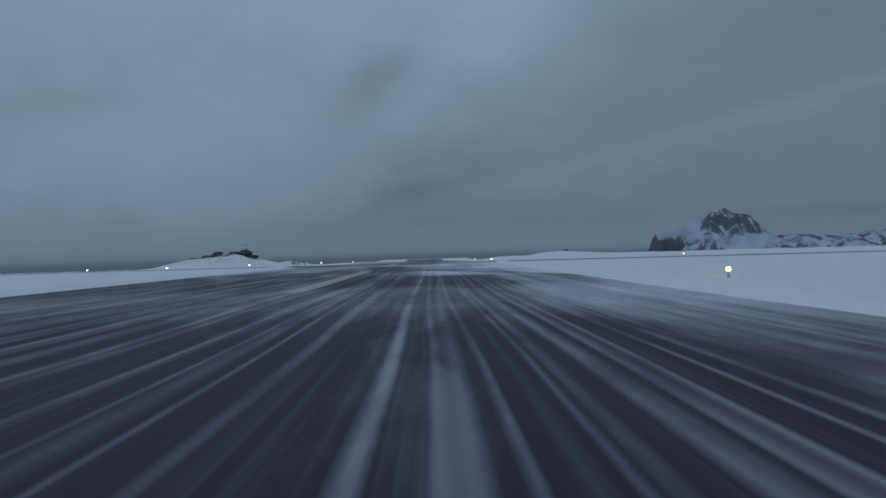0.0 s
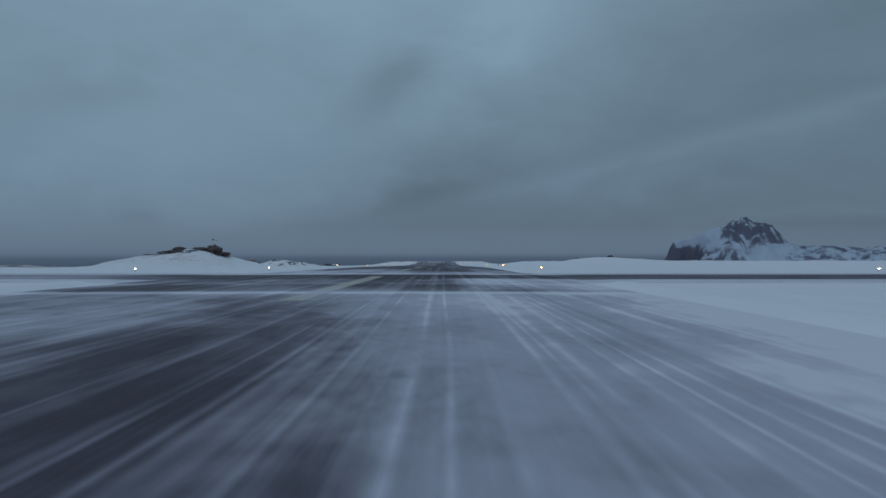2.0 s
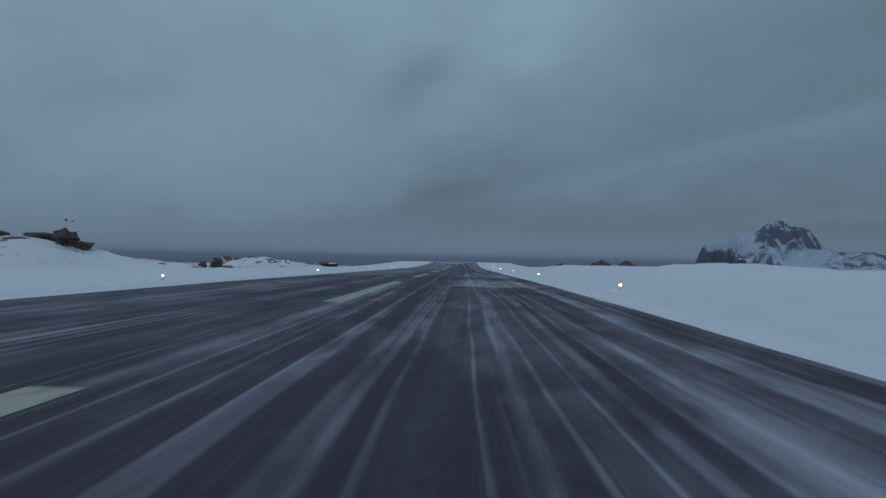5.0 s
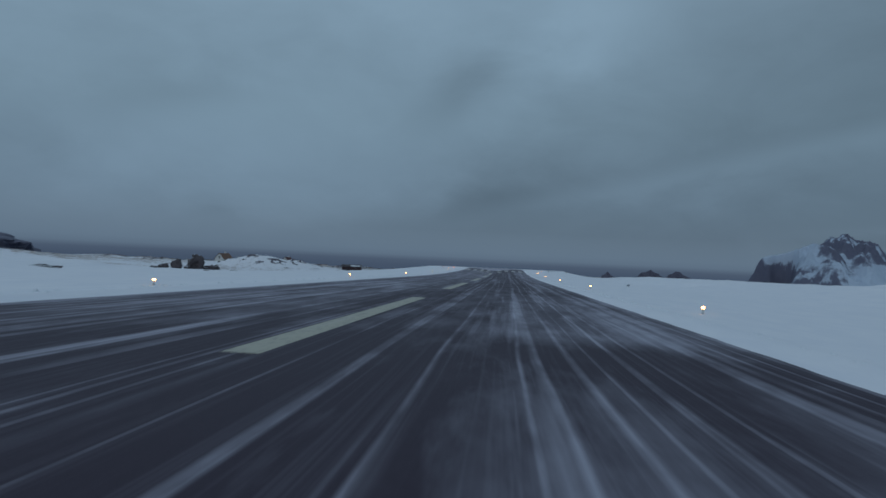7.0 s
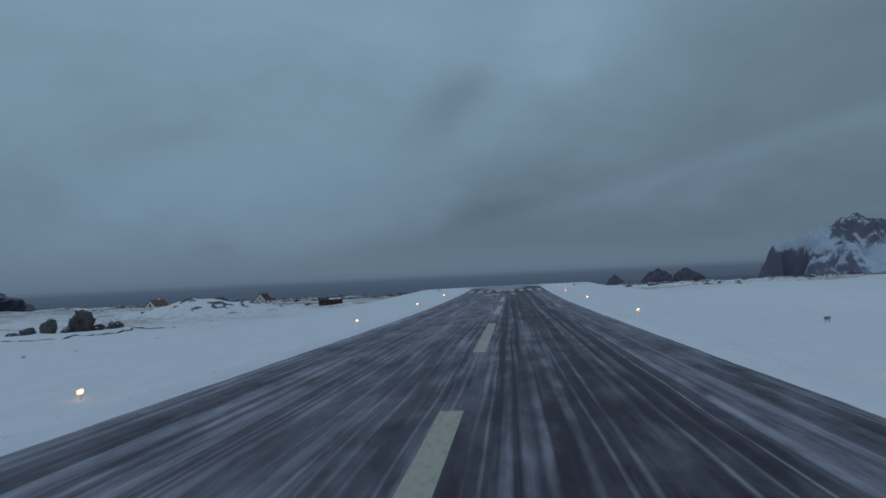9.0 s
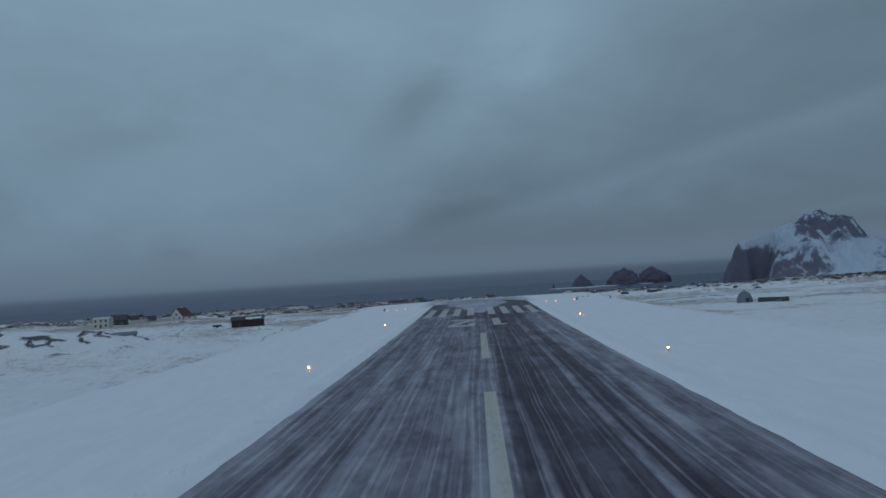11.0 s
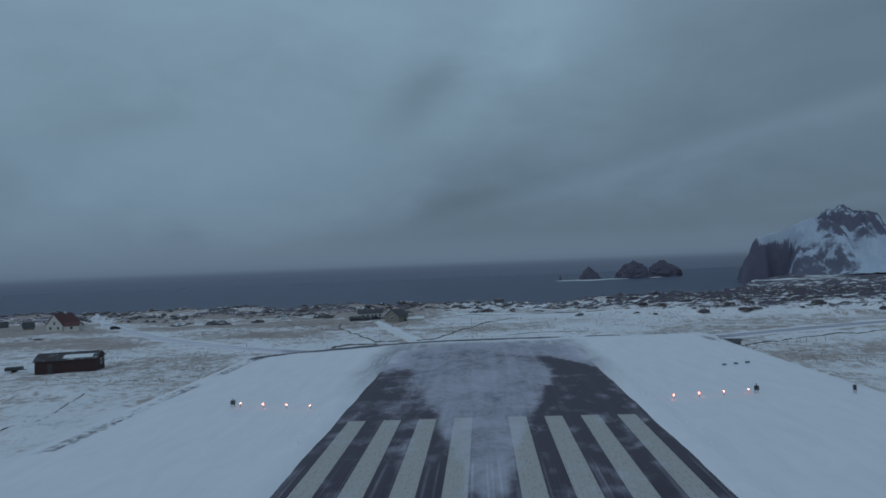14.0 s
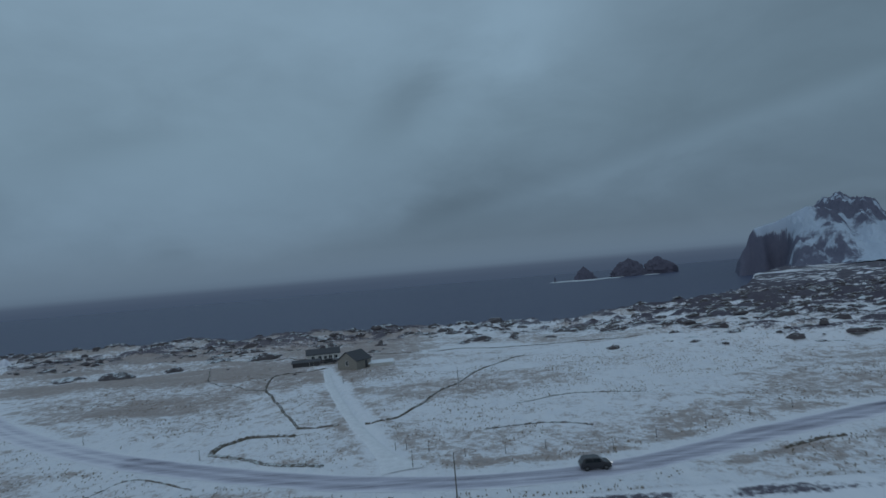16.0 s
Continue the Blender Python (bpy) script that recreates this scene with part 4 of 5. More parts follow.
# ---- runway lights ----
M_HOOD = plain("lamp_hood", (0.42, 0.42, 0.43), 0.5)
def runway_light(x, y, z, lamp, label, group, size=1.0):
    root = tagged(new("runway_light"), label, "runway light", group)
    root.location = (x, y, z)
    part("base_plate", tube(bmesh.new(), 0, 0, -0.1, 0.05, 0.11 * size, 0.09 * size), M_HOOD, root)
    part("stem", tube(bmesh.new(), 0, 0, 0.05, 0.37 - 0.16 * size, 0.035 * size), M_FIXTURE, root)
    # a glass globe in a ring collar, under a small cap
    top = 0.36
    bm = bmesh.new()
    rings = []
    for rad, h in ((0.04, -0.20), (0.06, -0.19), (0.085, -0.15), (0.09, -0.11), (0.07, -0.11)):
        rings.append([bm.verts.new((rad * size * math.cos(i / 14 * math.tau), rad * size * math.sin(i / 14 * math.tau), top + h * size)) for i in range(14)])
    for a, b in zip(rings, rings[1:]):
        for i in range(14):
            bm.faces.new((a[i], a[(i + 1) % 14], b[(i + 1) % 14], b[i]))
    bm.faces.new(rings[0][::-1])
    part("collar", bm, M_HOOD, root)
    bm = bmesh.new()
    bmesh.ops.create_uvsphere(bm, u_segments=14, v_segments=10, radius=0.14 * size)
    for v in bm.verts:
        v.co.z += top
    part("lens", bm, lamp, root, "glowing glass globe", True)
    return root


def ground_light(x, y, lamp, label, group, size=1.0):
    return runway_light(x, y, gz(x, y) + 0.02, lamp, label, group, size)


for i in range(-3, 9):
    for side in (-1, 1):
        if i != 1:
            ground_light(side * LIGHT_X, 57.5 * i, M_LAMP if side > 0 or i > 3 else M_LAMP_WHITE, "lit amber runway edge light in the snow" if side > 0 or i > 3 else "lit warm white runway edge light in the snow", "runway edge lights", 0.76 if side > 0 or i > 3 else 0.66)
for x, y in ((-30.6, 61.5), (-30.4, 101.5), (55.5, 101.5), (-62, 61.5), (-62, 101.5)):
    ground_light(x, y, M_LAMP_WHITE, "white edge light of the crossing runway", "crossing lights", 0.75)
for side in (-1, 1):
    for k in range(4):
        ground_light(side * (17.6 + 2.55 * k), 511.5 + 0.6 * k, M_LAMP_RED, "red runway end light in the snow", "runway end lights", 0.52)


# ---- road, track and walls below the runway's end ----
def spline(pts, n=12):
    """Points along a smooth curve through pts."""
    out = []
    p = [Vector(q) for q in pts]
    p = [2 * p[0] - p[1]] + p + [2 * p[-1] - p[-2]]
    for a, b, c, d in zip(p, p[1:], p[2:], p[3:]):
        for i in range(n):
            t = i / n
            out.append(0.5 * (2 * b + (c - a) * t + (2 * a - 5 * b + 4 * c - d) * t * t + (3 * b - a - 3 * c + d) * t ** 3))
    return out + [p[-2]]


def way(name, pts, width, material, lift, drift, label, flare=0.0):
    """A strip of road over the ground; flare widens its start."""
    line = spline([(x, y, 0) for x, y in pts], 14)
    cols = 7
    verts, dr = [], []
    for i, q in enumerate(line):
        d = (line[min(i + 1, len(line) - 1)] - line[max(i - 1, 0)]).normalized()
        side = Vector((-d.y, d.x, 0))
        w = width + flare * max(0.0, 1 - i / 16) ** 2
        for j in range(cols):
            s = (j / (cols - 1) - 0.5)
            v = q + side * s * w
            verts.append((v.x, v.y, gz(v.x, v.y) + lift - 0.10 * (abs(s) > 0.49)))
            dr.append(drift(v.x, v.y, abs(s) * 2))
    n = len(line)
    faces = [(i * cols + j, i * cols + j + 1, (i + 1) * cols + j + 1, (i + 1) * cols + j) for i in range(n - 1) for j in range(cols - 1)]
    me = bpy.data.meshes.new(name)
    me.from_pydata(verts, [], faces)
    a = me.attributes.new("drift", "FLOAT", "POINT")
    a.data.foreach_set("value", dr)
    me.materials.append(material)
    me.polygons.foreach_set("use_smooth", [True] * len(faces))
    return tagged(new(name, me), label, "road", kind="structure")


ROAD = list(zip(ROAD_X, ROAD_Y))
way("road", ROAD, 5.2, M_ROAD, 0.12, lambda x, y, s: 0.70 + 0.35 * (s > 0.8) + 0.10 * (s < 0.2) - 0.08 * (0.3 < s < 0.6) + (0.22 if x < -50 else 0), "narrow asphalt road with packed snow tracks")
way("farm_track", [(-9, 595.5), (-14.5, 608), (-22.3, 629), (-33, 664), (-40, 692)], 2.0, M_TRACK, 0.10, lambda x, y, s: 1.0, "snow-covered farm track up to the houses", 4.0)


def stone_wall(pts, width, height, label, seed):
    """A low tumbled wall of turf and stones along a curve."""
    line = spline([(x, y, 0) for x, y in pts], 16)
    r = random.Random(seed)
    bm = bmesh.new()
    prev = None
    for i, q in enumerate(line):
        d = (line[min(i + 1, len(line) - 1)] - line[max(i - 1, 0)]).normalized()
        side = Vector((-d.y, d.x, 0))
        g = gz(q.x, q.y)
        k = 0.45 + 0.55 * r.random()
        ring = [bm.verts.new((q.x + side.x * s * width * (0.7 + 0.6 * r.random()), q.y + side.y * s * width * (0.7 + 0.6 * r.random()), g + h * height * k - 0.08))
                for s, h in ((-0.7, 0), (-0.4, 0.8), (0.05, 1.25), (0.42, 0.75), (0.7, 0))]
        if prev:
            for a in range(4):
                bm.faces.new((prev[a], prev[a + 1], ring[a + 1], ring[a]))
        prev = ring
    return tagged(part("stone_wall", bm, M_TURF), label, "stone wall", "field walls")


stone_wall([(-40, 693), (-50.4, 689.6), (-50, 674.5), (-46.4, 660.7), (-41.8, 650.7), (-35.8, 637), (-29.5, 623.5), (-28, 621.6), (-22.1, 621)], 0.45, 0.32, "low curved turf wall round a snowy field", 1)
stone_wall([(-83.4, 721), (-75, 700), (-66.6, 680), (-55.4, 669.7), (-46.5, 661)], 0.32, 0.22, "thin turf wall round a white field", 11)
stone_wall([(-18, 621.3), (-16.7, 621.2), (-13, 624.4), (-10, 633.1), (-7.9, 642.9), (-4.4, 652), (1.2, 669), (12, 690)], 0.45, 0.30, "low curved turf wall in the snow", 2)
stone_wall([(-38.1, 609.8), (-37.8, 615.3), (-35.9, 618.3), (-32.4, 618.4), (-28, 617)], 0.75, 0.42, "grassy bank beside the road", 3)
stone_wall([(-38.1, 609.4), (-32.7, 606.5), (-28.9, 603.3), (-25.8, 601.5), (-20, 600)], 0.9, 0.30, "rough grassy bank above the road", 12)
stone_wall([(0.4, 612.7), (4.3, 613.6), (8.7, 613.7), (15.7, 610.5)], 0.5, 0.22, "slight turf bank in a snowy field", 13)
stone_wall([(33.8, 593.5), (38.7, 595.5), (42.4, 597)], 0.5, 0.32, "short dark turf bank below the road", 14)
stone_wall([(-47, 592), (-44, 599.5), (-34, 594)], 0.28, 0.19, "low turf wall below the road", 4)
# this ridge stands in for the dark edge of a vehicle track
stone_wall([(-53, 490), (-57, 505), (-63, 540), (-69, 562)], 0.28, 0.13, "thin turf ridge along the airfield boundary, standing in for a vehicle track", 5)
stone_wall([(-101, 382), (-90, 383.5), (-88, 405), (-93, 416), (-81, 414)], 0.42, 0.34, "low dark stone wall across a snowy slope", 6)
stone_wall([(-78, 510), (-97, 541.5), (-112, 581)], 0.35, 0.14, "low turf wall in the rough field", 7)
stone_wall([(51, 588), (56, 593), (66, 600), (78, 605.5), (100, 611)], 0.32, 0.26, "thin turf wall below the snowy strip", 8)
stone_wall([(6, 628), (16, 633), (28, 630)], 0.35, 0.19, "short turf bank in a snowy field", 9)
stone_wall([(-90, 735), (-60, 728), (-20, 722), (20, 716), (48, 712)], 0.35, 0.26, "long thin turf wall below the lava", 10)


# ---- rocks ----
def boulder(x, y, sx, sy, sz, seed, label, material=None, sink=0.25, name="boulder", sub=3):
    bm = bmesh.new()
    bmesh.ops.create_icosphere(bm, subdivisions=sub, radius=1.0)
    off = Vector((seed * 3.7, seed * 1.9, seed * 0.7))
    for v in bm.verts:
        p = v.co.copy()
        n = noise.fractal(p * 1.3 + off, 1.0, 2.0, 4)
        c = noise.cell(p * 1.6 + off) * 0.18
        k = 1 + 0.42 * n + c * 1.4
        k *= 1 - 0.30 * max(0.0, p.z) ** 1.5 * (sz > 3)
        v.co = Vector((p.x * k * sx, p.y * k * sy, (p.z * k + 1 - 2 * sink) * sz / (2 - 2 * sink)))
    ob = part(name, bm, material or M_LAVA)
    ob.location = (x, y, gz(x, y) - 0.1)
    ob.rotation_euler = (0, 0, seed * 1.3)
    return tagged(ob, label, "rock", "lava outcrops")


boulder(-105, 413, 2.9, 2.6, 6.2, 1, "tall dark lava boulder standing in snow", sub=4)
boulder(-108.3, 406, 1.9, 1.8, 3.9, 2, "dark pointed lava boulder standing in snow")
boulder(-111.5, 403, 1.6, 1.2, 1.6, 3, "low broken lava rock in snow")
boulder(-114, 401, 1.1, 1.2, 1.0, 4, "low broken lava rock in snow")
boulder(-102.5, 416, 1.5, 1.2, 1.5, 5, "low broken lava rock in snow")
boulder(-106, 408.5, 1.2, 1.0, 1.3, 6, "low broken lava rock in snow")
boulder(-104, 425, 2.2, 1.6, 2.2, 7, "rounded dark lava rock in snow")
boulder(-71, 244, 3.0, 2.4, 2.7, 14, "rugged brown rock cap on a snowy knoll", M_BROWN, name="rock_outcrop", sub=4)
boulder(-74.6, 243, 2.4, 1.8, 1.3, 15, "broken brown rock on a snowy knoll", M_BROWN, name="rock_outcrop")
boulder(-67.6, 245, 2.2, 1.6, 1.2, 16, "broken brown rock on a snowy knoll", M_BROWN, name="rock_outcrop")
boulder(-80, 240, 2.8, 1.6, 1.3, 17, "dark rock rim on a snowy knoll", M_BROWN, name="rock_outcrop")
boulder(-84.5, 238, 2.8, 1.6, 1.0, 18, "dark rock rim on a snowy knoll", M_BROWN, name="rock_outcrop")
boulder(-88.5, 236, 2.2, 1.4, 0.8, 19, "dark rock rim on a snowy knoll", M_BROWN, name="rock_outcrop")
boulder(-79, 233, 3.0, 1.3, 0.7, 20, "dark rock ledge on a snowy knoll", M_BROWN, name="rock_outcrop")
boulder(-60, 262, 1.3, 0.8, 0.65, 21, "low dark rock in snow", name="rock_outcrop")
boulder(-55, 268, 1.6, 0.8, 0.6, 22, "low dark rock in snow", name="rock_outcrop")
boulder(65, 262, 1.4, 1.0, 1.2, 23, "small dark rock on a snow ridge")


for i, (x, y, s) in enumerate(((-122, 470, 0.7), (-124.5, 481, 0.8), (-112, 473, 0.5), (-92.5, 483, 0.5), (-82, 492, 0.6), (-128, 488, 0.9), (-121.5, 489, 0.9))):
    boulder(x, y, s * 1.5, s * 0.8, s * 0.9, 40 + i, "dark lava stone breaking through hummocky snow", sub=3, sink=0.42)


def lava_field():
    """Broken lava that breaks through the snow towards the coast."""
    r = random.Random(21)
    rs = np.random.RandomState(21)
    xs, ys = rs.uniform(-330, 520, 30000), rs.uniform(650, 1150, 30000)
    dens = fbm(xs / 34, ys / 22, 3, 2)
    near = np.where(xs < 20, np.clip((ys - 705) / 90, 0, 1), np.clip((ys - 640) / 50, 0, 1) * np.clip((xs - 10) / 60, 0.1, 1))
    ok = (ys < np.interp(xs, COAST_X, COAST_Y) + 8) & (dens > 0.62 - 0.20 * near) & (rs.rand(30000) < 0.05 + 0.85 * near) & (np.abs(ys - np.interp(xs, ROAD_X, ROAD_Y)) > 7)
    xs, ys, near = xs[ok][:5200], ys[ok][:5200], near[ok][:5200]
    gs = land(xs, ys)[0]
    verts, faces = [], []
    rings = ((1.0, -0.25), (0.92, 0.35), (0.6, 0.85), (0.2, 1.0))
    for x, y, g, nr in zip(xs, ys, gs, near):
        s = r.uniform(0.35, 1.0) ** 2 * (1.1 + 1.3 * nr)
        hx, hy, hz = s * r.uniform(0.9, 1.8), s * r.uniform(0.6, 1.0), s * r.uniform(0.25, 0.7)
        a0, k = r.uniform(0, 3.14), len(verts)
        for rad, h in rings:
            for i in range(7):
                a = a0 + i / 7 * math.tau
                q = rad * r.uniform(0.7, 1.25)
                verts.append((x + math.cos(a) * q * hx, y + math.sin(a) * q * hy, g + h * hz * r.uniform(0.7, 1.2)))
        for j in range(3):
            for i in range(7):
                faces.append((k + j * 7 + i, k + j * 7 + (i + 1) % 7, k + (j + 1) * 7 + (i + 1) % 7, k + (j + 1) * 7 + i))
        faces.append(tuple(k + 21 + i for i in range(7)))
    # large mounds, broad and low, further along the coast
    mx, my = rs.uniform(-300, 420, 1500), rs.uniform(700, 1060, 1500)
    mx, my = np.concatenate([mx, rs.uniform(40, 260, 700)]), np.concatenate([my, rs.uniform(650, 860, 700)])
    ok = (my < np.interp(mx, COAST_X, COAST_Y) + 4) & (my > 650 + 60 * (mx < 30)) & (np.abs(my - np.interp(mx, ROAD_X, ROAD_Y)) > 16) & (fbm(mx / 45, my / 30, 2, 0) > 0.52)
    mx, my = mx[ok][:260], my[ok][:260]
    for x, y, g in zip(mx, my, land(mx, my)[0]):
        s = r.uniform(1.8, 4.2)
        hx, hy, hz = s * r.uniform(1.0, 1.7), s * r.uniform(0.6, 1.0), s * r.uniform(0.28, 0.52)
        a0, k, off = r.uniform(0, 3.14), len(verts), r.uniform(0, 90)
        for rad, h in ((1.0, -0.3), (0.95, 0.1), (0.8, 0.45), (0.55, 0.8), (0.25, 1.0)):
            for i in range(14):
                a = i / 14 * math.tau
                q = rad * (1 + 0.55 * noise.noise(Vector((math.cos(a) * 1.6 + off, math.sin(a) * 1.6, rad))))
                lift = h * hz * (1 + 0.6 * noise.noise(Vector((math.cos(a) * 2.2 * rad, math.sin(a) * 2.2 * rad, off))))
                px, py = math.cos(a) * q * hx, math.sin(a) * q * hy
                verts.append((x + px * math.cos(a0 * 0.3) - py * math.sin(a0 * 0.3), y + px * math.sin(a0 * 0.3) + py * math.cos(a0 * 0.3), g + lift))
        for j in range(4):
            for i in range(14):
                faces.append((k + j * 14 + i, k + j * 14 + (i + 1) % 14, k + (j + 1) * 14 + (i + 1) % 14, k + (j + 1) * 14 + i))
        faces.append(tuple(k + 56 + i for i in range(14)))
    me = bpy.data.meshes.new("lava_field")
    me.from_pydata(verts, [], faces)
    me.materials.append(M_LAVA)
    tagged(new("lava_field", me), "broken dark lava rocks showing through coastal snow", "rocks", kind="stuff")


lava_field()


def grass_tufts():
    """Stiff winter grass that stands out of thin snow beside the road."""
    r = random.Random(33)
    rs = np.random.RandomState(33)
    xs, ys = rs.uniform(-95, 70, 30000), rs.uniform(566, 690, 30000)
    road = np.interp(xs, [p[0] for p in ROAD], [p[1] for p in ROAD])
    ok = (fbm(xs / 9, ys / 7, 3, 3) > 0.5) & ((np.abs(xs) > STRIP + 2) | (ys > STRIP_END + 3))
    ok &= ((np.abs(xs + 11 + (ys - 595) * 0.31) > 4) | (ys < 588)) & (np.abs(ys - road) > 4.5)
    xs, ys = xs[ok][:8000], ys[ok][:8000]
    gs = land(xs, ys)[0]
    verts, faces = [], []
    for x, y, g in zip(xs, ys, gs):
        h = r.uniform(0.10, 0.26)
        for b in range(3):
            a = r.uniform(0, math.tau)
            k = len(verts)
            dx, dy, w = math.cos(a) * h * 0.5, math.sin(a) * h * 0.5, r.uniform(0.05, 0.12)
            verts += [(x - math.sin(a) * w, y + math.cos(a) * w, g - 0.03), (x + math.sin(a) * w, y - math.cos(a) * w, g - 0.03), (x + dx, y + dy, g + h)]
            faces.append((k, k + 1, k + 2))
    me = bpy.data.meshes.new("grass_tufts")
    me.from_pydata(verts, [], faces)
    me.materials.append(M_STRAW)
    tagged(new("grass_tufts", me), "dry yellow-brown grass tufts poking through thin snow", "grass", kind="stuff")


grass_tufts()


def snow_clods():
    """Lumps that the plough threw out beside the asphalt."""
    rs = np.random.RandomState(5)
    n = 1500
    ys = rs.uniform(110, 545, n)
    off = 14.9 + np.abs(rs.normal(0, 0.7, n))
    xs = off * np.where(rs.rand(n) < 0.55, -1, 1)
    gs = land(xs, ys)[0]
    sz = 0.03 + 0.10 * rs.rand(n) ** 2
    verts, faces = [], []
    for x, y, g, s in zip(xs, ys, gs, sz):
        k = len(verts)
        j = rs.uniform(0.7, 1.4, 6)
        verts += [(x - s * j[0], y - s, g - 0.03), (x + s * j[1], y - s * j[2], g - 0.03), (x + s, y + s * j[3], g - 0.03), (x - s, y + s * j[4], g - 0.03), (x + s * 0.3, y, g + s * j[5]), (x - s * 0.4, y + s * 0.2, g + s * 0.8)]
        faces += [(k, k + 1, k + 4, k + 5), (k + 1, k + 2, k + 4), (k + 2, k + 3, k + 5, k + 4), (k + 3, k, k + 5)]
    me = bpy.data.meshes.new("snow_clods")
    me.from_pydata(verts, [], faces)
    me.materials.append(M_CAP)
    tagged(new("snow_clods", me), "lumps of ploughed snow beside the runway", "snow", kind="stuff")


snow_clods()
for x, y, s in ((-62, 372, 0.5), (-55, 330, 0.6), (-44, 338, 0.4), (-48, 352, 0.5), (-52, 366, 0.45), (-40, 318, 0.35)):
    boulder(x, y, s * 1.1, s * 0.5, s * 0.5, int(abs(x)), "small dark stone showing through strip snow", sub=2)


# ---- buildings ----
def gable_house(name, x, y, turn, w, d, wall_h, roof_h, wall_m, roof_m, label, windows=(), door=None, chimney=False, snow=False, group="", sink=0.4, over=0.3):
    """A gabled house: w along its ridge, d across. windows: (side, along, height) with side f, b, l or r."""
    root = tagged(new(name), label, "house" if "house" in name else "shed", group)
    root.location = (x, y, gz(x, y))
    root.rotation_euler = (0, 0, radians(turn))
    bm = bmesh.new()
    hw, hd = w / 2, d / 2
    prof = [(-hd, -sink), (hd, -sink), (hd, wall_h), (0, wall_h + roof_h), (-hd, wall_h)]
    ends = [[bm.verts.new((sx * hw, py, pz)) for py, pz in prof] for sx in (-1, 1)]
    bm.faces.new(ends[0][::-1])
    bm.faces.new(ends[1])
    for i in range(5):
        j = (i + 1) % 5
        bm.faces.new((ends[0][i], ends[0][j], ends[1][j], ends[1][i]))
    bmesh.ops.recalc_face_normals(bm, faces=bm.faces)
    part("wall", bm, wall_m, root)
    slope = math.hypot(hd, roof_h)
    for sgn in (-1, 1):
        bm = bmesh.new()
        ny, nz = sgn * roof_h / slope, hd / slope
        ey, ez = sgn * (hd + over * hd / slope), wall_h - over * roof_h / slope
        th = 0.14
        pts = [(0, wall_h + roof_h + 0.02), (ey, ez + 0.02)]
        quad = []
        for sx in (-1, 1):
            for py, pz in pts:
                for k in (0.0, th):
                    quad.append(bm.verts.new((sx * (hw + over), py + ny * k, pz + nz * k)))
        a = quad
        for f in ((0, 1, 3, 2), (4, 6, 7, 5), (0, 4, 5, 1), (2, 3, 7, 6), (1, 5, 7, 3), (0, 2, 6, 4)):
            bm.faces.new([a[i] for i in f])
        bmesh.ops.recalc_face_normals(bm, faces=bm.faces)
        rf = part("roof", bm, roof_m, root)
        if snow:
            bm = bmesh.new()
            box(bm, -hw * 0.1, hw * 0.86, 0.42 * slope, 0.9 * slope, 0, 0.08, 0.03)
            ang = math.atan2(roof_h, hd)
            m = Matrix.Translation((0, 0, wall_h + roof_h + 0.02 + th)) @ Matrix.Rotation(-sgn * ang, 4, "X") @ Matrix.Diagonal((1, sgn, 1, 1))
            bmesh.ops.transform(bm, matrix=m, verts=bm.verts)
            bmesh.ops.recalc_face_normals(bm, faces=bm.faces)
            part("roof_snow", bm, M_CAP, rf, "snow lying on the roof")
    for side, along, h in windows:
        ww, wh = 0.9, 1.1
        win = {"f": Matrix.Translation((along, -hd, h)), "b": Matrix.Translation((along, hd, h)) @ Matrix.Rotation(math.pi, 4, "Z"),
               "l": Matrix.Translation((-hw, along, h)) @ Matrix.Rotation(-math.pi / 2, 4, "Z"), "r": Matrix.Translation((hw, along, h)) @ Matrix.Rotation(math.pi / 2, 4, "Z")}[side]
        bm = bmesh.new()
        for b in ((-ww / 2 - 0.08, ww / 2 + 0.08, wh / 2, wh / 2 + 0.09), (-ww / 2 - 0.08, ww / 2 + 0.08, -wh / 2 - 0.09, -wh / 2), (-ww / 2 - 0.08, -ww / 2, -wh / 2, wh / 2), (ww / 2, ww / 2 + 0.08, -wh / 2, wh / 2), (-0.03, 0.03, -wh / 2, wh / 2)):
            box(bm, b[0], b[1], -0.06, 0.05, b[2], b[3])
        bmesh.ops.transform(bm, matrix=win, verts=bm.verts)
        wo = part("window", bm, M_WALL, root)
        bm = box(bmesh.new(), -ww / 2, ww / 2, -0.02, 0.04, -wh / 2, wh / 2)
        bmesh.ops.transform(bm, matrix=win, verts=bm.verts)
        part("pane", bm, M_GLASS, wo, "dark window glass")
    if door is not None:
        part("door", box(bmesh.new(), door - 0.45, door + 0.45, -hd - 0.06, -hd + 0.05, 0, 2.0, 0.02), M_DARK, root, "dark plank door")
    if chimney:
        bm = box(bmesh.new(), hw * 0.2, hw * 0.2 + 0.6, -0.3, 0.3, wall_h + roof_h * 0.5, wall_h + roof_h + 0.8, 0.04)
        part("chimney", bm, wall_m, root)
    return root


gable_house("shed", -89, 584.5, 16, 11.8, 6.2, 2.7, 1.2, M_SHED, M_ROOFSNOW, "long dark red boarded shed with snow on its roof", [("r", 0.5, 1.7)], -3.0, snow=True)
gable_house("gabled_house", -131, 495, 78, 7.0, 5.2, 1.7, 2.5, M_WALL, M_RUST, "white house with rusty corrugated gable roof in snow", [("l", 0, 2.3), ("f", -2, 1.0), ("f", 2, 1.0)], None, True)
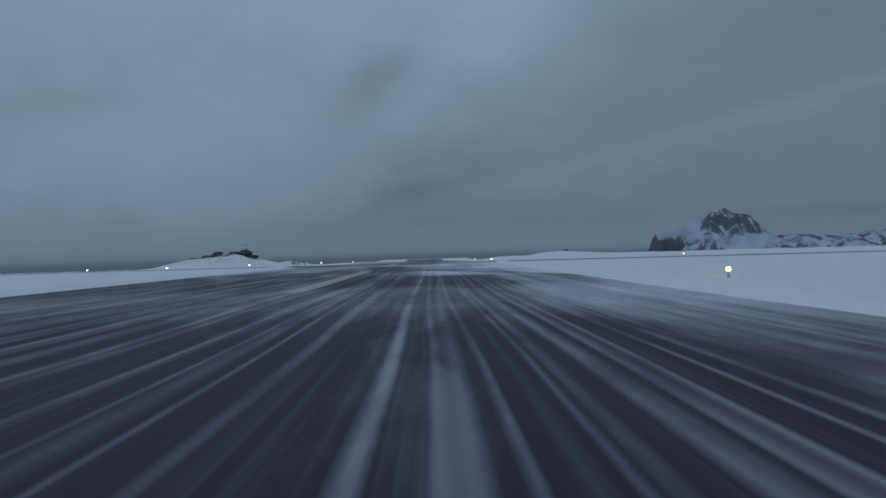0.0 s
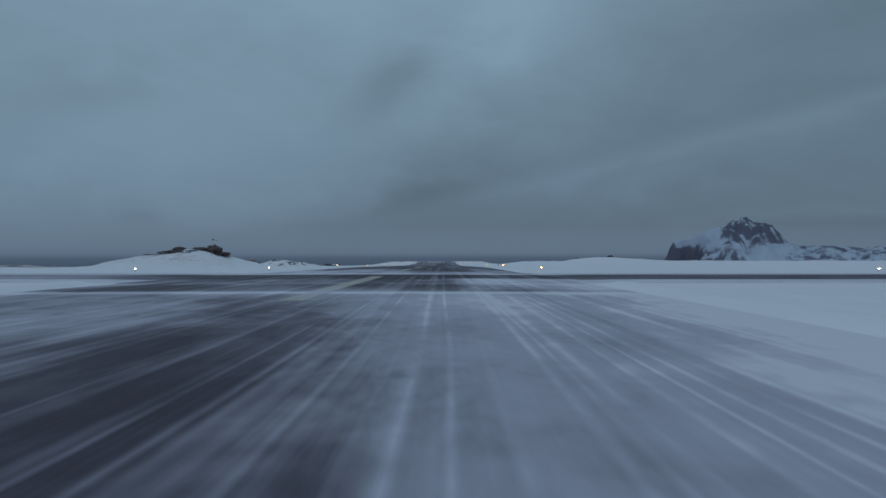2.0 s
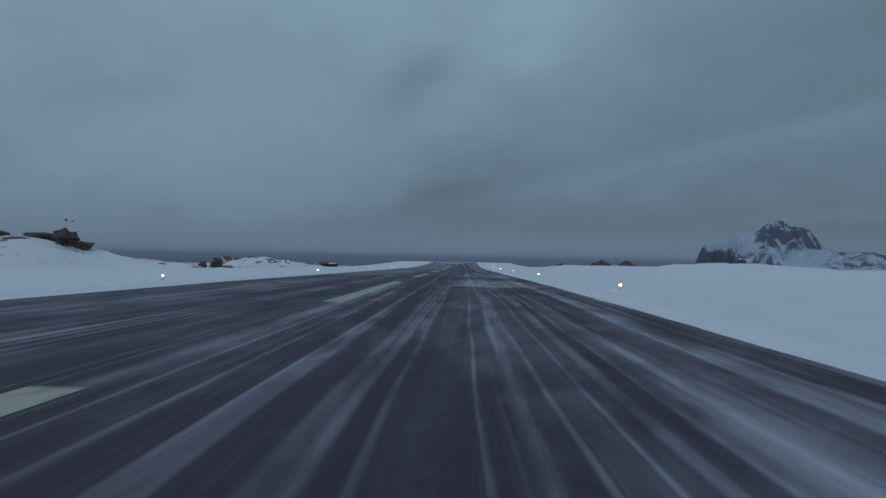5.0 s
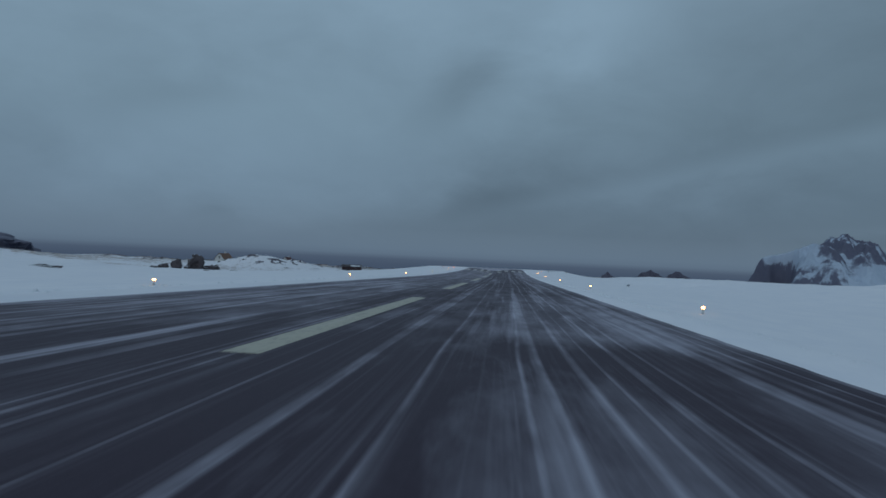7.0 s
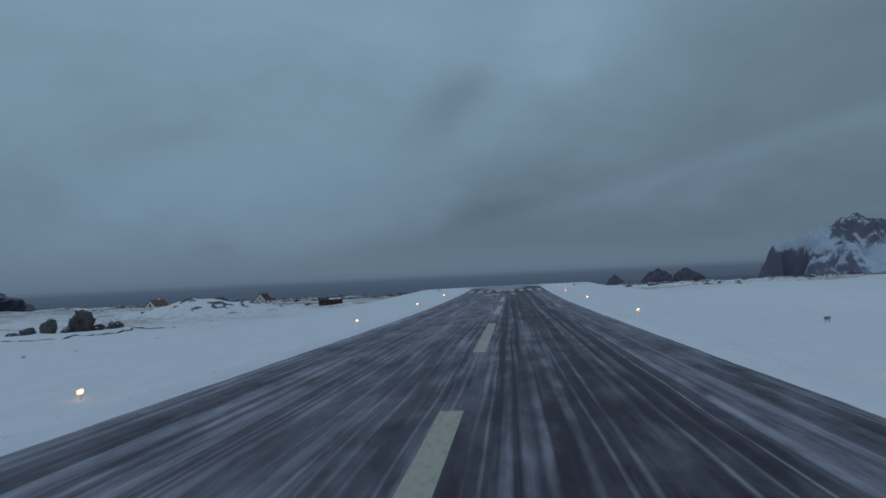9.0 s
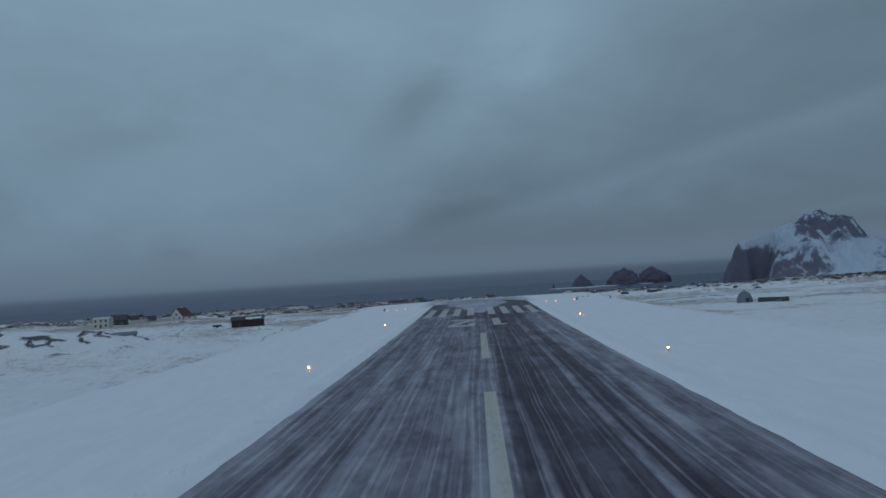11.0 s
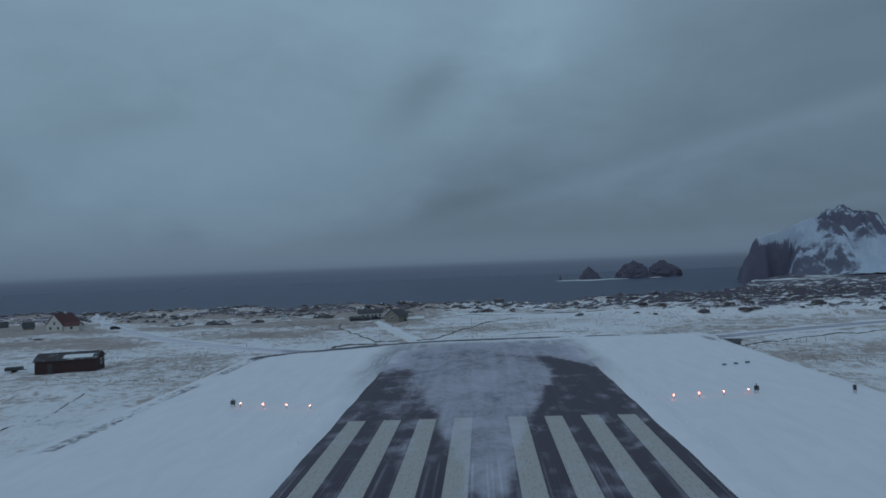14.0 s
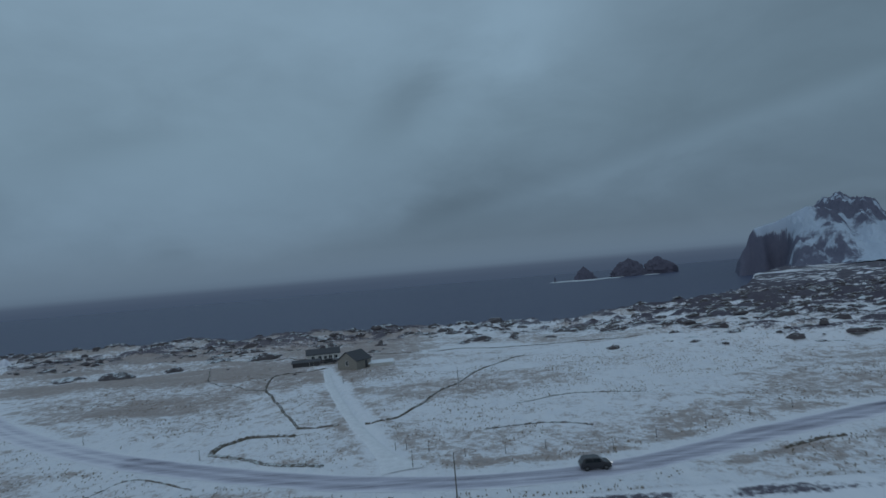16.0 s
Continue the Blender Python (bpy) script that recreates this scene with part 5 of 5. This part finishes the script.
gable_house("gabled_house", -172, 709, 82, 9.5, 7.5, 2.8, 4.2, M_WALL, M_REDROOF, "white gabled farmhouse with large red roof", [("l", 0, 3.4), ("l", -1.8, 1.4), ("l", 1.8, 1.4), ("f", -3, 1.5), ("f", 2, 1.5)], 0.0, True)
gable_house("gabled_house", -164.5, 704, 10, 5.5, 4.0, 2.2, 1.2, M_WALL, M_REDROOF, "white gabled annexe with red roof beside farmhouse", [("l", 0, 2.8), ("f", 0, 1.4)])
gable_house("gabled_house", -186, 653, 12, 7.5, 6.5, 4.6, 0.6, M_WALL, M_WALL, "plain white two-storey house in a snowy field", [("f", -2.4, 3.6), ("f", 0.2, 3.6), ("f", 2.4, 3.6), ("f", -2.4, 1.3), ("f", 2.4, 1.3), ("r", 0, 3.6)], 0.0)
gable_house("gabled_house", -190, 675, 20, 8.0, 6.0, 2.8, 2.6, M_DARKROOF, M_DARKROOF, "dark house with steep dark gables beyond white house", [("f", -2, 1.6), ("f", 1.5, 1.6), ("r", 0, 3.2)], 0.0)
gable_house("gabled_house", -204, 716, 40, 5.0, 4.5, 1.6, 2.2, M_WALL, M_DARKROOF, "small white gabled cottage half hidden by snow", [("l", 0, 2.2)])
gable_house("gabled_house", -196, 722, 40, 4.0, 4.0, 1.2, 2.0, M_TAN, M_DARKROOF, "small dark gabled hut on a snowy slope", [("l", 0, 1.8)])
gable_house("shed", -110, 534, 25, 6.5, 4.0, 1.6, 0.7, M_SHED, M_SLATE, "low shed with blue-grey roof sunk in snow", [("f", 0, 1.0)])
gable_house("gabled_house", -46, 714, 14, 9.5, 6.0, 2.6, 1.3, M_WALL, M_DARKROOF, "low white house with dark roof among lava", [("f", -3, 1.5), ("f", -1, 1.5), ("f", 2, 1.5), ("f", 3.6, 1.5)], 0.6, True)
gable_house("shed", -48.8, 705, 10, 7.5, 4.0, 1.5, 0.5, M_DARK, M_DARKROOF, "low dark outbuilding in front of a white house", [("f", 1.5, 0.9)])
gable_house("barn_house", -32, 689, 62, 6.0, 6.2, 2.3, 2.1, M_TAN, M_DARKROOF, "tan gabled outhouse with dark roof", [("l", 0, 1.6)], 1.0)
gable_house("shed", -25.4, 691.5, 8, 6.0, 4.0, 1.0, 0.5, M_WALL, M_CAP, "low snow-covered shed beside tan outhouse")
gable_house("shed", 95, 554, -22, 9.0, 4.5, 1.4, 0.5, M_DARK, M_CAP, "long low dark shed with snow-covered roof", [("f", 1.5, 0.9)])
gable_house("shed", 193, 502, 0, 40.0, 8.0, 4.9, 0.5, M_TAN, M_CAP, "long low hangar with snow-covered roof beyond the ridge", [("f", -8, 2), ("f", 8, 2)])


def round_hut(x, y, r, h, label):
    """A round-topped store, sunk a little in the ground."""
    root = tagged(new("domed_hut"), label, "hut")
    root.location = (x, y, gz(x, y) - 0.1)
    bm = bmesh.new()
    bmesh.ops.create_uvsphere(bm, u_segments=24, v_segments=16, radius=1.0)
    for v in bm.verts:
        z = max(v.co.z, -0.02)
        k = 1 + 0.03 * noise.noise(v.co * 4)
        v.co = Vector((v.co.x * r * k, v.co.y * r * k, z * h * k))
    part("shell", bm, M_SLATE, root, smooth=True)
    part("door", box(bmesh.new(), -0.5, 0.5, -r - 0.05, -r + 0.5, 0, 1.7, 0.03), M_DARK, root)
    part("vent", tube(bmesh.new(), 0, 0, h - 0.15, h + 0.35, 0.2), M_DARK, root)
    return root


gable_house("shed", 52.8, 594.5, -28, 4.6, 3.6, 0.75, 0.5, M_TAN, M_DARKROOF, "small tan shed with dark roof below the strip")
round_hut(87.5, 558, 2.5, 4.0, "grey domed hut beside a low shed")


# ---- vehicles ----
def car(x, y, turn, label, length=3.3, lit=True):
    root = tagged(new("parked_car"), label, "car")
    root.scale = (1, 1, 0.88)
    root.location = (x, y, gz(x, y) + 0.12)
    root.rotation_euler = (0, 0, radians(turn))
    L, W = length / 2, 0.82
    bm = bmesh.new()
    side = [(-L, 0.35), (-L, 0.85), (-L * 0.92, 0.98), (-L * 0.80, 1.42), (-L * 0.62, 1.52), (L * 0.08, 1.52), (L * 0.30, 1.40), (L * 0.52, 1.0), (L * 0.95, 0.86), (L, 0.72), (L, 0.35), (L * 0.9, 0.25), (-L * 0.9, 0.25)]
    rows = []
    for sy, k in ((-W, 0.93), (-W * 0.96, 1.0), (W * 0.96, 1.0), (W, 0.93)):
        rows.append([bm.verts.new((px * (1 if abs(sy) < W * 0.97 else 0.985), sy * (0.86 if pz > 1.2 else 1.0), 0.25 + (pz - 0.25) * k)) for px, pz in side])
    for a, b in zip(rows, rows[1:]):
        for i in range(len(side)):
            j = (i + 1) % len(side)
            bm.faces.new((a[i], a[j], b[j], b[i]))
    bm.faces.new(rows[0][::-1])
    bm.faces.new(rows[-1])
    bmesh.ops.recalc_face_normals(bm, faces=bm.faces)
    body = part("body", bm, M_CAR, root, smooth=False)
    for sy in (-1, 1):
        for x0, x1 in ((-L * 0.72, -L * 0.28), (-L * 0.22, L * 0.24)):
            bm = bmesh.new()
            vs = [bm.verts.new(p) for p in ((x0, sy * 0.82, 0.98), (x1 + 0.16, sy * 0.82, 0.98), (x1, sy * 0.735, 1.38), (x0 + 0.1, sy * 0.735, 1.38))]
            f = bm.faces.new(vs)
            bmesh.ops.solidify(bm, geom=[f], thickness=0.02)
            part("side_window", bm, M_GLASS, root)
    for sx in (-0.62, 0.62):
        for sy in (-1, 1):
            bm = bmesh.new()
            bmesh.ops.create_cone(bm, cap_ends=True, segments=20, radius1=0.31, radius2=0.31, depth=0.2, matrix=Matrix.Translation((sx * L, sy * 0.76, 0.31)) @ Matrix.Rotation(math.pi / 2, 4, "X"))
            wh = part("wheel", bm, M_TYRE, root)
            bm = bmesh.new()
            bmesh.ops.create_cone(bm, cap_ends=True, segments=16, radius1=0.18, radius2=0.16, depth=0.06, matrix=Matrix.Translation((sx * L, sy * 0.865, 0.31)) @ Matrix.Rotation(math.pi / 2, 4, "X"))
            part("rim", bm, M_RIM, wh, "grey wheel rim")
    for sy in (-1, 1):
        part("headlight", box(bmesh.new(), L - 0.1, L + 0.03, sy * 0.58 - 0.14, sy * 0.58 + 0.14, 0.60, 0.78, 0.03), M_HEAD if lit else M_GLASS, root, "lit headlight" if lit else "")
        part("tail_light", box(bmesh.new(), -L - 0.02, -L + 0.08, sy * 0.62 - 0.1, sy * 0.62 + 0.1, 0.65, 0.85, 0.02), M_REDROOF, root)
    return root


car(12.3, 590.6, 2, "small dark hatchback with lit headlights on a snowy road")
car(-42.3, 706.5, 10, "dark car parked in the snow before a white house", 3.8, False)
car(-145, 700, 35, "dark car parked in the snow near farmhouses", 3.8, False)


def trailer(x, y, turn, label):
    root = tagged(new("farm_trailer"), label, "trailer")
    root.location = (x, y, gz(x, y))
    root.rotation_euler = (0, 0, radians(turn))
    part("bed", box(bmesh.new(), -1.6, 1.6, -0.8, 0.8, 0.55, 1.25, 0.05), M_DARK, root)
    part("drawbar", box(bmesh.new(), 1.6, 2.6, -0.06, 0.06, 0.5, 0.62, 0.01), M_DARK, root)
    for sy in (-1, 1):
        bm = bmesh.new()
        bmesh.ops.create_cone(bm, cap_ends=True, segments=16, radius1=0.35, radius2=0.35, depth=0.2, matrix=Matrix.Translation((0, sy * 0.92, 0.35)) @ Matrix.Rotation(math.pi / 2, 4, "X"))
        part("wheel", bm, M_TYRE, root)


trailer(-100.5, 583, 20, "small dark farm trailer beside a red shed")


# ---- posts, poles and signs ----
def pole(x, y, h, r, label, name="utility_pole", guy=False):
    root = tagged(new(name), label, "pole")
    root.location = (x, y, gz(x, y))
    part("shaft", tube(bmesh.new(), 0, 0, -0.3, h, r, r * 0.6), M_POST, root)
    part("cap", tube(bmesh.new(), 0, 0, h, h + 0.06, r * 0.9), M_DARK, root)
    part("footing", tube(bmesh.new(), 0, 0, -0.2, 0.12, r * 1.9, r * 1.3), M_DARK, root)
    return root


pole(-3.9, 647.5, 3.8, 0.07, "slim wooden pole in a snowy field")
pole(-2.6, 584.5, 4.4, 0.08, "slim dark mast on the bank below the runway")
for x, y, h in ((-38.7, 607.4, 1.3), (15.6, 596.8, 1.2), (-8.2, 596.5, 2.0), (-9.8, 605, 1.3), (-11.3, 605.2, 1.0), (-6.7, 603, 1.4), (-64, 622, 1.3), (-30, 664, 2.4), (-26, 672, 2.2),
                (-2, 600, 1.0), (3, 600, 1.0), (8, 600.5, 1.0), (22, 602, 1.0), (29, 604.5, 1.0), (36, 608, 1.0), (43, 611, 1.0)):
    pole(x, y, h, 0.05, "short weathered fence post in snow", "fence_post")
for k in range(9):
    pole(54 + k * 2.6, 588 + k * 1.2, 0.9, 0.05, "short weathered fence post in snow", "fence_post")


def board(x, y, w, h, stand, label, name="taxiway_sign", turn=0, material=None):
    """A small board or lamp box on two legs."""
    root = tagged(new(name), label, "sign")
    root.location = (x, y, gz(x, y))
    root.rotation_euler = (0, 0, radians(turn))
    part("panel", box(bmesh.new(), -w / 2, w / 2, -0.08, 0.08, stand, stand + h, 0.02), material or M_DARK, root)
    for sx in (-1, 1):
        part("leg", tube(bmesh.new(), sx * w * 0.32, 0, -0.15, stand, 0.03), M_POST, root)
    return root


for side in (-1, 1):
    b = board(side * 26.0, 513.2, 0.46, 0.42, 0.3, "dark approach lamp box on short legs in snow", "lamp_box")
    part("finial", tube(bmesh.new(), 0, 0, 0.72, 0.92, 0.05), M_DARK, b)
for x, y in ((28.6, 529), (30.2, 529.6), (31.8, 530.2)):
    board(x, y, 0.5, 0.2, 0.1, "low snow-dusted marker box in the strip", "marker_box", material=M_SLATE)
board(34.6, 512, 0.3, 0.5, 0.3, "small dark marker post board at the strip edge", "marker_board")
board(29.5, 318, 0.5, 0.28, 0.2, "small grey board on legs beside the runway", "runway_board", material=M_SLATE)


def mast(x, y, label):
    root = tagged(new("lamp_mast"), label, "mast")
    root.location = (x, y, gz(x, y))
    part("shaft", tube(bmesh.new(), 0, 0, -0.3, 4.3, 0.035, 0.02), M_POST, root)
    part("crossarm", box(bmesh.new(), -0.2, 1.3, -0.02, 0.02, 4.05, 4.09), M_POST, root)
    for px, pz, s in ((-0.05, 4.3, 0.32), (1.25, 4.05, 0.22)):
        bm = bmesh.new()
        bmesh.ops.create_icosphere(bm, subdivisions=2, radius=s)
        bmesh.ops.scale(bm, vec=(1.2, 1, 0.55), verts=bm.verts)
        bmesh.ops.translate(bm, vec=(px, 0, pz), verts=bm.verts)
        part("lamp_head", bm, M_DARK, root)


mast(-72, 246.5, "thin mast with two dark lamp heads on a knoll")
